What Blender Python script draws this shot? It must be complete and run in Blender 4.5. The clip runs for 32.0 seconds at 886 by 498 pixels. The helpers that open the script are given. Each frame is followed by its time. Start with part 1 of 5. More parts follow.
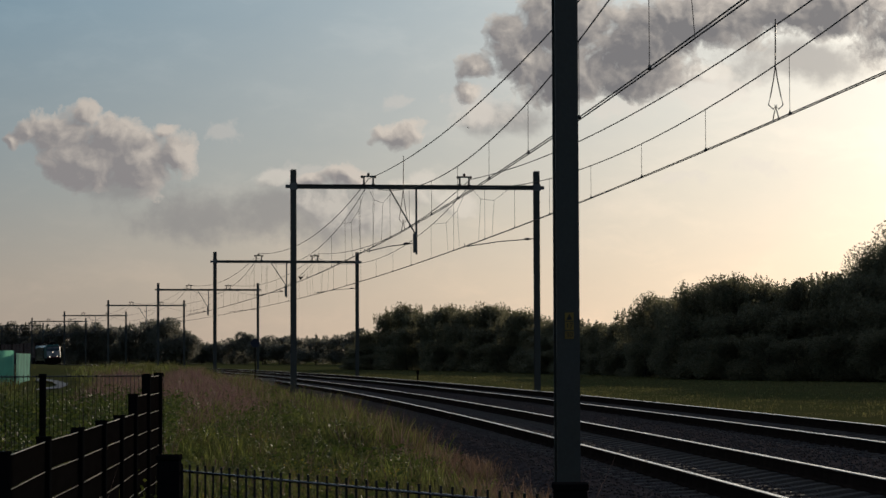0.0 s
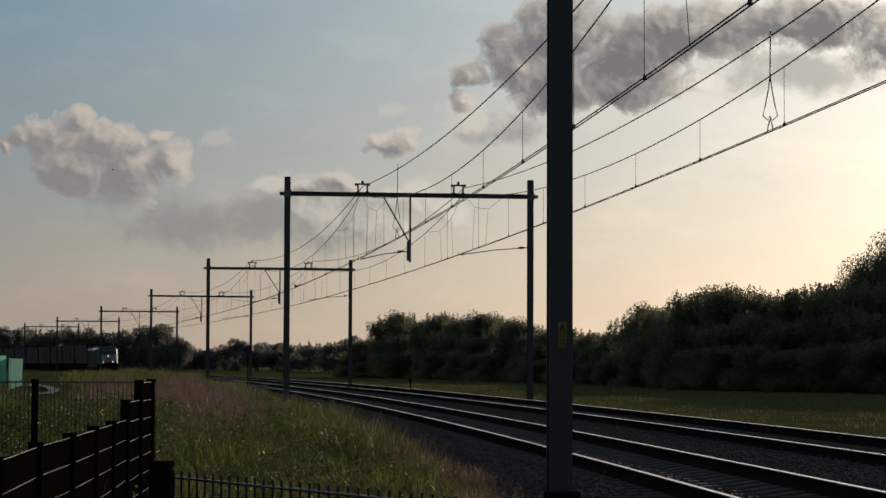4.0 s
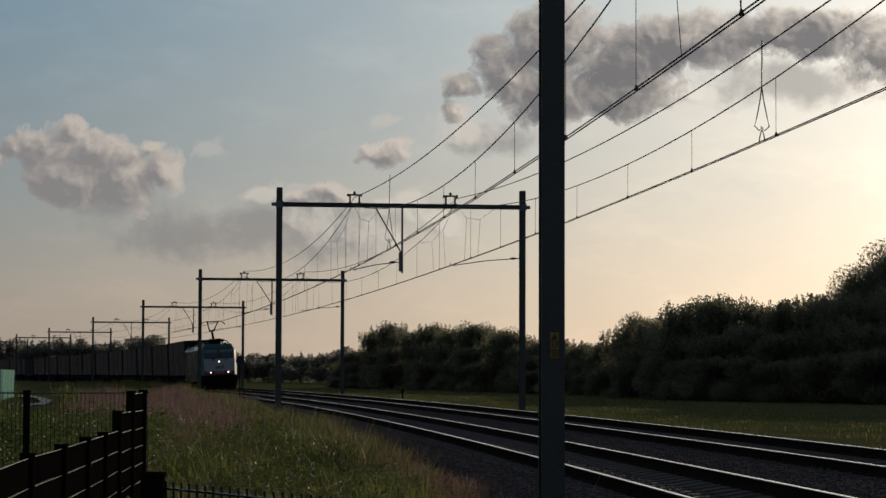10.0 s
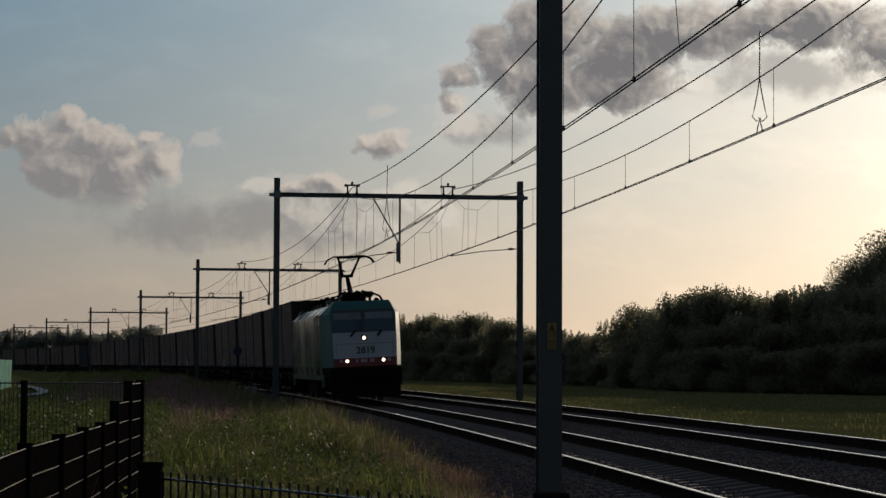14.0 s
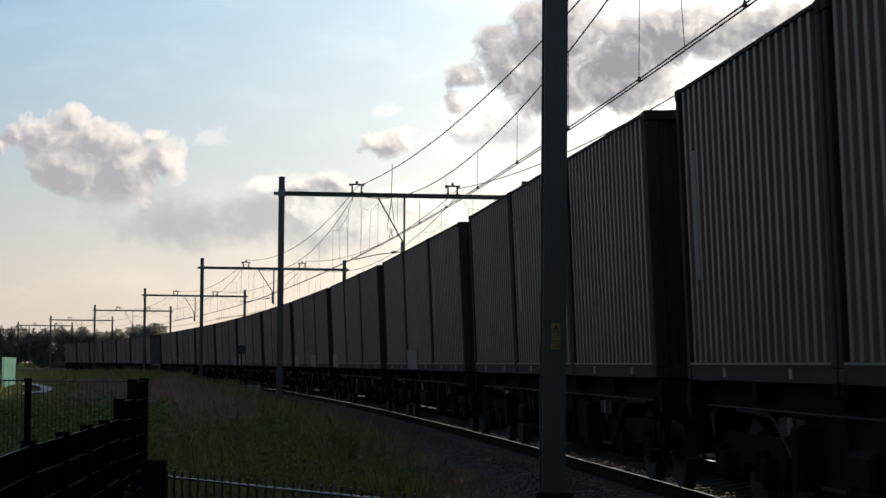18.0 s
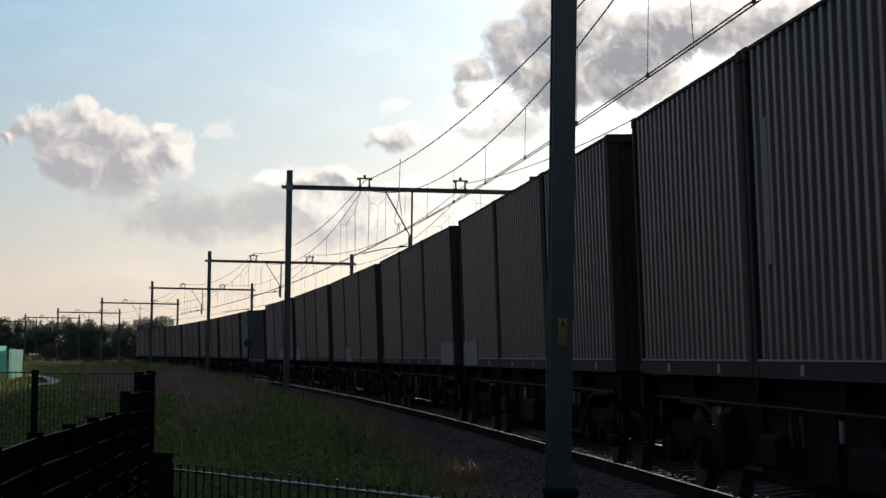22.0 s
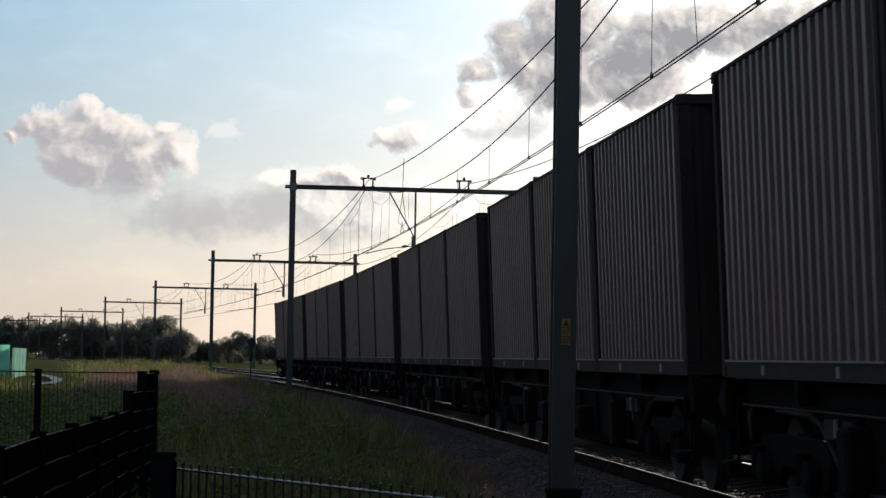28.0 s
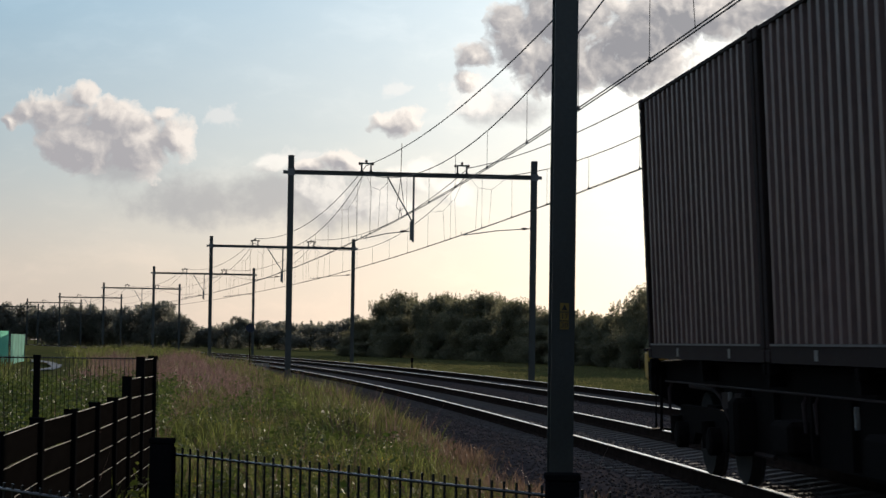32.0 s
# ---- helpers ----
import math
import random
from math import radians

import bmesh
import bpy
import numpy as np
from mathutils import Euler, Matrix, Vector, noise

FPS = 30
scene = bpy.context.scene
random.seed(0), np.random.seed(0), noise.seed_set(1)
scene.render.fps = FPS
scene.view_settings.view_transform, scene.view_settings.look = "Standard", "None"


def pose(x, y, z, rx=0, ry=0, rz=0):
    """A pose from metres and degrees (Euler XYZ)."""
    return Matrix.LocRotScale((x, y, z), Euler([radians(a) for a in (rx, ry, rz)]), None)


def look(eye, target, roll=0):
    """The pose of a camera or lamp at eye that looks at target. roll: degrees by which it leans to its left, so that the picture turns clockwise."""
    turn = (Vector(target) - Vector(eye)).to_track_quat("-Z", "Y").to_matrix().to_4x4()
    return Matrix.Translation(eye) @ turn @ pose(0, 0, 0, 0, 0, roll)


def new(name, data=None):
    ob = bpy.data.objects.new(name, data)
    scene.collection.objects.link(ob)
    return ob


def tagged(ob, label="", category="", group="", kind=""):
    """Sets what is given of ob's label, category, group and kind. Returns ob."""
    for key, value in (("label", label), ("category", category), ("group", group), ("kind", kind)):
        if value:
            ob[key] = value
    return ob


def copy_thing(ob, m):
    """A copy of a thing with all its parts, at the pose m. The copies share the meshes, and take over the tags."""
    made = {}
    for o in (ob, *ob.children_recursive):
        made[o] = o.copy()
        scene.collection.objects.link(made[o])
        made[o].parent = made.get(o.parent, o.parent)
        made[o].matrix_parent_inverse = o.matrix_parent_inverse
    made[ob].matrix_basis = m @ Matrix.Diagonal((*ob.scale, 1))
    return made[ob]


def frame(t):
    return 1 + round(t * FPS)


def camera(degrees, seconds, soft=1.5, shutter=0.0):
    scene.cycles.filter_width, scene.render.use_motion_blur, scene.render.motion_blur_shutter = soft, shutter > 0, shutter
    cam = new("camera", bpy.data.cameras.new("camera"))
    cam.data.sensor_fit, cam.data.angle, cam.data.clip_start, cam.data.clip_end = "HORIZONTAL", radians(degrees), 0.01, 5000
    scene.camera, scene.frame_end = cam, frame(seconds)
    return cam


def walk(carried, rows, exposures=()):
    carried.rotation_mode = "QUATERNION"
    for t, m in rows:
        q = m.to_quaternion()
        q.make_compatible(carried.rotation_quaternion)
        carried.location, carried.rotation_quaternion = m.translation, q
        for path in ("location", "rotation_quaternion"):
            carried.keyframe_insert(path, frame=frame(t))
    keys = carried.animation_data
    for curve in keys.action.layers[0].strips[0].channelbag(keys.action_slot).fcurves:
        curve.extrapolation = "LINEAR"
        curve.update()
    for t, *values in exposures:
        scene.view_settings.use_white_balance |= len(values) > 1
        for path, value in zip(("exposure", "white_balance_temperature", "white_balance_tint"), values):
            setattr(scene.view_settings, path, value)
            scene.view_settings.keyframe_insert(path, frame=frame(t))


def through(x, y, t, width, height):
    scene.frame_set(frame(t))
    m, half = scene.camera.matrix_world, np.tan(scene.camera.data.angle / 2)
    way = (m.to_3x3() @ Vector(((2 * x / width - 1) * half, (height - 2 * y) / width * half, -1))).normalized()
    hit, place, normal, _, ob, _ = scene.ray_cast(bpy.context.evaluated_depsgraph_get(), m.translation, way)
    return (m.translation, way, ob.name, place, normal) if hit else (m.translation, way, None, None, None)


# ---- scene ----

# ---------- camera ----------
EYE = (0.0, 0.0, 1.395)
cam = camera(22.18, 32.0, 1.5, 0.07)
# seconds, turn to the left, lean, tilt above level (degrees): a hand-held long lens on one spot
TURNS = [
    (0.0, 0.010, 0.213, 2.716),
    (0.5, -0.012, 0.246, 2.683),
    (1.0, -0.024, 0.191, 2.654),
    (1.5, -0.030, 0.015, 2.676),
    (2.0, -0.041, 0.065, 2.703),
    (2.5, -0.042, 0.127, 2.746),
    (3.0, -0.093, 0.058, 2.826),
    (3.5, -0.138, -0.092, 2.911),
    (5.5, -0.226, -0.323, 2.936),
    (6.0, -0.207, -0.250, 2.935),
    (6.5, -0.201, -0.215, 2.956),
    (7.0, -0.199, -0.091, 2.945),
    (7.5, -0.205, -0.125, 2.952),
    (8.0, -0.243, -0.187, 3.000),
    (8.5, -0.295, -0.272, 3.056),
    (9.0, -0.328, -0.193, 3.089),
    (9.5, -0.351, -0.134, 3.120),
    (10.0, -0.372, -0.172, 3.197),
    (10.5, -0.401, -0.266, 3.264),
    (11.0, -0.411, -0.241, 3.231),
    (11.5, -0.416, -0.175, 3.154),
    (12.0, -0.415, -0.142, 3.068),
    (12.5, -0.443, -0.192, 3.046),
    (13.0, -0.471, -0.215, 3.041),
    (13.5, -0.466, -0.168, 3.013),
    (14.0, -0.437, -0.223, 2.956),
    (14.5, -0.414, -0.327, 2.916),
    (16.5, -0.352, -0.563, 2.835),
    (17.0, -0.356, -0.697, 2.903),
    (17.5, -0.339, -0.601, 2.943),
    (18.0, -0.340, -0.486, 2.945),
    (18.5, -0.353, -0.445, 2.931),
    (19.0, -0.328, -0.628, 2.904),
    (19.5, -0.291, -0.706, 2.871),
    (20.0, -0.236, -0.716, 2.827),
    (20.5, -0.188, -0.786, 2.803),
    (21.0, -0.170, -0.854, 2.802),
    (21.5, -0.170, -0.854, 2.802),
    (22.0, -0.170, -0.843, 2.806),
    (22.5, -0.170, -0.856, 2.824),
    (23.0, -0.145, -0.792, 2.869),
    (23.5, -0.143, -0.748, 2.933),
    (24.0, -0.122, -0.616, 2.985),
    (24.5, -0.117, -0.660, 2.994),
    (25.0, -0.075, -0.683, 2.990),
    (25.5, -0.063, -0.637, 2.989),
    (27.5, -0.084, -0.873, 2.882),
    (28.0, -0.091, -0.999, 2.805),
    (28.5, -0.107, -1.046, 2.741),
    (29.0, -0.112, -0.992, 2.695),
    (29.5, -0.107, -0.895, 2.648),
    (30.0, -0.112, -0.996, 2.652),
    (30.5, -0.112, -0.996, 2.652),
    (31.0, -0.134, -0.996, 2.587),
    (31.5, -0.134, -0.997, 2.521),
    (32.0, -0.126, -0.829, 2.421),
]
EXPOSURES = [(0, -0.06, 6300, 10), (6.0, -0.14, 6300, 10), (14.0, -0.16, 6300, 10), (14.6, -0.13, 6250, 10), (16.5, 0.48, 6100, 10), (17.5, 0.84, 6050, 10), (30.0, 0.88, 6050, 10), (31.0, 0.84, 6050, 10), (32.0, 0.73, 6100, 10)]
walk(cam, [(t, pose(*EYE, 90 + p, r, y)) for t, y, r, p in TURNS], EXPOSURES)

# ---------- light ----------
SUN_AZ, SUN_EL = 20.0, 9.5      # degrees to the right of the view, above the horizon
world = bpy.data.worlds.new("sky")
scene.world = world
world.use_nodes = True


def ramp(nt, fac, stops, interp="LINEAR"):
    n = nt.nodes.new("ShaderNodeValToRGB")
    n.color_ramp.interpolation = interp
    e = n.color_ramp.elements
    while len(e) < len(stops):
        e.new(0.5)
    for k, (p, c) in zip(e, stops):
        k.position = p
        k.color = (*c, 1) if len(c) == 3 else c
    nt.links.new(fac, n.inputs[0])
    return n.outputs[0]


def math_node(nt, op, a, b=None, c=None, clamp=False):
    n = nt.nodes.new("ShaderNodeMath")
    n.operation, n.use_clamp = op, clamp
    for i, v in enumerate((a, b, c)):
        if v is None:
            continue
        if isinstance(v, (int, float)):
            n.inputs[i].default_value = v
        else:
            nt.links.new(v, n.inputs[i])
    return n.outputs[0]


def mix_node(nt, fac, a, b, kind="MIX"):
    n = nt.nodes.new("ShaderNodeMix")
    n.data_type, n.blend_type = "RGBA", kind
    for i, v in ((0, fac), (6, a), (7, b)):
        if isinstance(v, (int, float)):
            n.inputs[i].default_value = v
        elif isinstance(v, tuple):
            n.inputs[i].default_value = (*v, 1)
        else:
            nt.links.new(v, n.inputs[i])
    return n.outputs[2]


def noise_node(nt, vec, scale, detail=4.0, rough=0.55, distort=0.0):
    n = nt.nodes.new("ShaderNodeTexNoise")
    n.inputs["Scale"].default_value, n.inputs["Detail"].default_value = scale, detail
    n.inputs["Roughness"].default_value, n.inputs["Distortion"].default_value = rough, distort
    if vec is not None:
        nt.links.new(vec, n.inputs["Vector"])
    return n.outputs["Fac"]


# clouds in the part of the sky ahead: middle and half size, in thousandths of the way
# to the right and up (tangents times 4000)
HEAPS = [(-590, 392, 56, 42), (-674, 402, 74, 44), (-640, 430, 38, 26), (-634, 345, 92, 56), (-545, 345, 95, 56), (-468, 358, 42, 40), (-490, 396, 24, 16), (-738, 402, 36, 30), (-770, 380, 18, 14),
         (-79, 394, 54, 27), (-164, 322, 56, 24), (-236, 312, 34, 16),
         (61, 506, 36, 26), (50, 462, 32, 22), (146, 531, 72, 75), (116, 581, 44, 36), (226, 511, 112, 66), (226, 595, 125, 75), (366, 551, 122, 82), (346, 492, 92, 42), (466, 595, 145, 64), (666, 615, 220, 52), (860, 560, 150, 60)]
BANK = [(-205, 262, 80, 40), (-110, 250, 90, 50), (-50, 300, 60, 34), (20, 270, 50, 24), (-300, 320, 50, 18), (70, 425, 60, 22), (470, 500, 60, 22)]
WISPS = [(-388, 396, 44, 24), (-79, 453, 28, 18), (70, 438, 80, 40), (480, 470, 110, 34), (560, 330, 60, 20), (430, 312, 46, 16), (-250, 330, 70, 22), (300, 440, 90, 24)]
VEILS = [(-424, 248, 200, 62), (-270, 268, 190, 62), (-190, 250, 150, 80), (-560, 300, 90, 36), (120, 420, 110, 36), (640, 520, 220, 60)]


def build_sky(nt):
    nt.nodes.clear()
    link = nt.links.new
    out, bg = nt.nodes.new("ShaderNodeOutputWorld"), nt.nodes.new("ShaderNodeBackground")
    link(bg.outputs[0], out.inputs[0])

    def vec(op, a, b=None, c=None, scale=None, value=False):
        n = nt.nodes.new("ShaderNodeVectorMath")
        n.operation = op
        for i, v in enumerate((a, b, c)):
            if v is None:
                continue
            if isinstance(v, tuple):
                n.inputs[i].default_value = v
            else:
                link(v, n.inputs[i])
        if scale is not None:
            n.inputs["Scale"].default_value = scale
        return n.outputs["Value"] if value else n.outputs["Vector"]

    sky = nt.nodes.new("ShaderNodeTexSky")
    sky.sky_type, sky.sun_disc = "NISHITA", False
    sky.sun_elevation, sky.sun_rotation = radians(SUN_EL), radians(SUN_AZ)
    clear = mix_node(nt, 1.0, sky.outputs[0], (0.05, 0.05, 0.05), "MULTIPLY")
    tc = nt.nodes.new("ShaderNodeTexCoord")
    way = vec("NORMALIZE", tc.outputs["Generated"])
    sep = nt.nodes.new("ShaderNodeSeparateXYZ")
    link(way, sep.inputs[0])
    x, y, z = sep.outputs
    # evening haze: beige at the horizon, blue overhead, dimmer away from the sun
    haze = ramp(nt, math_node(nt, "ABSOLUTE", z), [(0.0, (0.235, 0.21, 0.205)), (0.035, (0.225, 0.215, 0.215)), (0.08, (0.138, 0.196, 0.24)), (0.155, (0.058, 0.186, 0.288)), (0.4, (0.085, 0.165, 0.27)), (1.0, (0.065, 0.115, 0.2))])
    toward = vec("DOT_PRODUCT", way, tuple(SUN_DIR), value=True)
    dim = ramp(nt, math_node(nt, "MULTIPLY_ADD", toward, 0.5, 0.5), [(0.0, (0.82, 0.82, 0.82)), (0.35, (0.78, 0.78, 0.78)), (0.58, (0.86, 0.86, 0.86)), (0.9, (1, 1, 1)), (1.0, (1.05, 1.05, 1.05))])
    haze = mix_node(nt, 1.0, haze, dim, "MULTIPLY")
    base = mix_node(nt, 0.82, clear, haze)
    ang = math_node(nt, "ARCCOSINE", toward)
    glow = math_node(nt, "MULTIPLY", math_node(nt, "EXPONENT", math_node(nt, "MULTIPLY", ang, -1 / 0.2)), 1.74)
    # flat coordinates ahead
    yy = math_node(nt, "MAXIMUM", y, 0.05)
    comb = nt.nodes.new("ShaderNodeCombineXYZ")
    link(math_node(nt, "MULTIPLY", math_node(nt, "DIVIDE", x, yy), 4000.0), comb.inputs[0])
    link(math_node(nt, "MULTIPLY", math_node(nt, "DIVIDE", z, yy), 4000.0), comb.inputs[1])
    flat = comb.outputs[0]
    wn = nt.nodes.new("ShaderNodeTexNoise")
    wn.inputs["Scale"].default_value, wn.inputs["Detail"].default_value = 0.012, 4.0
    link(flat, wn.inputs["Vector"])
    warped = vec("ADD", flat, vec("SCALE", vec("SUBTRACT", wn.outputs["Color"], (0.5, 0.5, 0.5)), scale=52.0))

    def near(list_of, at):
        best = None
        for cx, cy, rx, ry in list_of:
            l = vec("LENGTH", vec("MULTIPLY_ADD", at, (1 / rx, 1 / ry, 0.0), (-cx / rx, -cy / ry, 0.0)), value=True)
            best = l if best is None else math_node(nt, "SMOOTH_MIN", best, l, 0.25)
        return math_node(nt, "SUBTRACT", 1.0, best)

    def shift(v, n, k):
        return math_node(nt, "ADD", v, math_node(nt, "MULTIPLY_ADD", n, k, -0.5 * k))

    def body(list_of, off, detail, size=0.016, k=2.0):
        at = vec("ADD", warped, off)
        return shift(near(list_of, at), noise_node(nt, at, size, detail, 0.62), k)

    def lit_side(list_of, here, size=0.016, k=2.0):
        """How much less cloud stands towards the sun, in small lumps and in large ones."""
        small = math_node(nt, "SUBTRACT", here, body(list_of, (9.0, 6.0, 0.0), 10.0, size, k))
        large = math_node(nt, "SUBTRACT", body(list_of, (0.0, 0.0, 0.0), 2.0, size, k), body(list_of, (34.0, 24.0, 0.0), 2.0, size, k))
        return math_node(nt, "ADD", math_node(nt, "MULTIPLY", small, 1.15), math_node(nt, "MULTIPLY", large, 0.6))

    glow_col = mix_node(nt, 1.0, (1.0, 0.86, 0.68), glow, "MULTIPLY")
    clear_col = mix_node(nt, 1.0, base, glow_col, "ADD")
    # thin streaks in the clear sky
    streak = noise_node(nt, vec("MULTIPLY", warped, (0.35, 1.0, 1.0)), 0.012, 8.0, 0.6)
    clear_col = mix_node(nt, 1.0, clear_col, ramp(nt, streak, [(0.3, (0.965, 0.975, 0.985)), (0.52, (1, 1, 1)), (0.72, (1.10, 1.075, 1.06))]), "MULTIPLY")
    # soft grey veil
    veil = shift(near(VEILS, warped), noise_node(nt, flat, 0.014, 9.0, 0.6), 1.7)
    veil_a = ramp(nt, veil, [(0.0, (0, 0, 0)), (0.8, (0.72, 0.72, 0.72))], "EASE")
    veil_c = mix_node(nt, 1.0, (0.232, 0.222, 0.218), mix_node(nt, 1.0, glow_col, (0.24, 0.24, 0.24), "MULTIPLY"), "ADD")
    col = mix_node(nt, veil_a, clear_col, veil_c)
    # a hazy bank of small lit heaps, low ahead
    bank = body(BANK, (0.0, 0.0, 0.0), 10.0, 0.022, 1.7)
    bank_b = math_node(nt, "ADD", lit_side(BANK, bank, 0.022, 1.7), 0.55, None, True)
    bank_c = mix_node(nt, bank_b, (0.33, 0.305, 0.285), (0.62, 0.56, 0.48))
    bank_c = mix_node(nt, 1.0, bank_c, mix_node(nt, 1.0, glow_col, math_node(nt, "MULTIPLY_ADD", bank_b, 0.36, 0.24), "MULTIPLY"), "ADD")
    col = mix_node(nt, ramp(nt, bank, [(0.0, (0, 0, 0)), (0.55, (0.55, 0.55, 0.55))], "EASE"), col, bank_c)
    # torn wisps
    wisp = body(WISPS, (0.0, 0.0, 0.0), 9.0, 0.034, 2.6)
    wisp_c = mix_node(nt, 1.0, (0.47, 0.43, 0.39), mix_node(nt, 1.0, glow_col, (0.75, 0.75, 0.75), "MULTIPLY"), "ADD")
    col = mix_node(nt, ramp(nt, wisp, [(0.0, (0, 0, 0)), (0.7, (0.42, 0.42, 0.42))], "EASE"), col, wisp_c)
    # heaped clouds, bright towards the sun and at thin edges, grey within
    heap = body(HEAPS, (0.0, 0.0, 0.0), 10.0)
    right = ramp(nt, math_node(nt, "DIVIDE", x, yy), [(0.0, (0, 0, 0)), (0.05, (1, 1, 1))])
    thick = ramp(nt, heap, [(0.0, (0.7, 0.7, 0.7)), (0.25, (0.36, 0.36, 0.36)), (0.6, (0.12, 0.12, 0.12)), (1.0, (0.02, 0.02, 0.02))])
    bright = math_node(nt, "ADD", thick, math_node(nt, "MULTIPLY", lit_side(HEAPS, heap), math_node(nt, "MULTIPLY_ADD", right, -0.25, 1.0)), None, True)
    shade = mix_node(nt, right, (0.262, 0.243, 0.238), (0.17, 0.163, 0.168))
    light = mix_node(nt, right, (0.47, 0.415, 0.36), (0.45, 0.4, 0.35))
    heap_c = mix_node(nt, bright, shade, light)
    lit = math_node(nt, "MULTIPLY_ADD", math_node(nt, "POWER", bright, 1.6), 0.7, 0.06)
    heap_c = mix_node(nt, 1.0, heap_c, mix_node(nt, 1.0, glow_col, lit, "MULTIPLY"), "ADD")
    heap_a = ramp(nt, heap, [(0.0, (0, 0, 0)), (0.12, (0.5, 0.5, 0.5)), (0.36, (0.97, 0.97, 0.97))])
    col = mix_node(nt, heap_a, col, heap_c)
    # broken cloud over the rest of the sky
    rest = noise_node(nt, vec("MULTIPLY", way, (1.0, 1.0, 2.5)), 3.2, 6.0, 0.55)
    away = math_node(nt, "MULTIPLY", ramp(nt, y, [(0.90, (1, 1, 1)), (0.96, (0, 0, 0))]), ramp(nt, z, [(0.0, (0, 0, 0)), (0.08, (1, 1, 1))]))
    rest_a = math_node(nt, "MULTIPLY", ramp(nt, rest, [(0.45, (0, 0, 0)), (0.62, (0.85, 0.85, 0.85))], "EASE"), away)
    rest_c = mix_node(nt, math_node(nt, "MULTIPLY_ADD", toward, -0.5, 0.5), (0.2, 0.195, 0.195), (0.34, 0.31, 0.27))
    col = mix_node(nt, rest_a, col, rest_c)
    link(col, bg.inputs[0])
    bg.inputs[1].default_value = 1.0


a, e = radians(SUN_AZ), radians(SUN_EL)
SUN_DIR = Vector((math.sin(a) * math.cos(e), math.cos(a) * math.cos(e), math.sin(e)))
build_sky(world.node_tree)
sun = new("sun", bpy.data.lights.new("sun", "SUN"))
sun.data.energy, sun.data.angle, sun.data.color = 2.5, radians(0.6), (1.0, 0.82, 0.6)
sun.matrix_world = look(SUN_DIR * 100, (0, 0, 0))


# ---------- materials ----------
def material(name, base, rough=0.7, metal=0.0, dark=0.6, scale=3.0, fine=40.0, bump=0.0, spec=0.5, tint=None, stretch=(1, 1, 1), emit=0.0):
    """A surface with broad stains, fine grain, and relief."""
    m = bpy.data.materials.new(name)
    m.use_nodes = True
    nt = m.node_tree
    b = nt.nodes["Principled BSDF"]
    tc = nt.nodes.new("ShaderNodeTexCoord")
    mp = nt.nodes.new("ShaderNodeMapping")
    mp.inputs["Scale"].default_value = stretch
    nt.links.new(tc.outputs["Object"], mp.inputs[0])
    v = mp.outputs[0]
    n1, n2 = noise_node(nt, v, scale, 5.0), noise_node(nt, v, fine, 3.0)
    low = tint if tint else tuple(c * dark for c in base)
    f1 = ramp(nt, n1, [(0.3, (0, 0, 0)), (0.7, (1, 1, 1))])
    col = mix_node(nt, f1, low, base)
    g = ramp(nt, n2, [(0.25, (0.78, 0.78, 0.78)), (0.75, (1.12, 1.12, 1.12))])
    col = mix_node(nt, 1.0, col, g, "MULTIPLY")
    info = nt.nodes.new("ShaderNodeObjectInfo")
    vary = ramp(nt, info.outputs["Random"], [(0, (0.9, 0.9, 0.9)), (1, (1.08, 1.08, 1.08))])
    col = mix_node(nt, 1.0, col, vary, "MULTIPLY")
    nt.links.new(col, b.inputs["Base Color"])
    r = math_node(nt, "MULTIPLY_ADD", n1, 0.3, rough - 0.15, True)
    nt.links.new(r, b.inputs["Roughness"])
    b.inputs["Metallic"].default_value = metal
    b.inputs["Specular IOR Level"].default_value = spec
    if bump:
        bn = nt.nodes.new("ShaderNodeBump")
        bn.inputs["Strength"].default_value, bn.inputs["Distance"].default_value = bump, 0.02
        nt.links.new(n2, bn.inputs["Height"])
        nt.links.new(bn.outputs[0], b.inputs["Normal"])
    if emit:
        b.inputs["Emission Color"].default_value = (*base, 1)
        b.inputs["Emission Strength"].default_value = emit
    return m


def foliage_material(name, base, tip, through=0.35, rough=0.6, dry=None):
    m = bpy.data.materials.new(name)
    m.use_nodes = True
    nt = m.node_tree
    b = nt.nodes["Principled BSDF"]
    geo = nt.nodes.new("ShaderNodeNewGeometry")
    col = ramp(nt, geo.outputs["Random Per Island"], [(0.0, base), (0.62, tuple(0.62 * p + 0.38 * q for p, q in zip(base, tip))), (1.0, tip)])
    tc = nt.nodes.new("ShaderNodeTexCoord")
    n = noise_node(nt, tc.outputs["Object"], 0.35, 3.0)
    g = ramp(nt, n, [(0.3, (0.65, 0.65, 0.6)), (0.7, (1.2, 1.2, 1.1))])
    col = mix_node(nt, 1.0, col, g, "MULTIPLY")
    if dry:
        d = noise_node(nt, tc.outputs["Object"], 0.8, 5.0, 0.65)
        col = mix_node(nt, ramp(nt, d, [(0.42, (0, 0, 0)), (0.66, (0.75, 0.75, 0.75))]), col, dry)
    nt.links.new(col, b.inputs["Base Color"])
    b.inputs["Roughness"].default_value = rough
    b.inputs["Specular IOR Level"].default_value = 0.25
    tr = nt.nodes.new("ShaderNodeBsdfTranslucent")
    nt.links.new(col, tr.inputs[0])
    mx = nt.nodes.new("ShaderNodeMixShader")
    mx.inputs[0].default_value = through
    nt.links.new(b.outputs[0], mx.inputs[1])
    nt.links.new(tr.outputs[0], mx.inputs[2])
    nt.links.new(mx.outputs[0], nt.nodes["Material Output"].inputs[0])
    return m


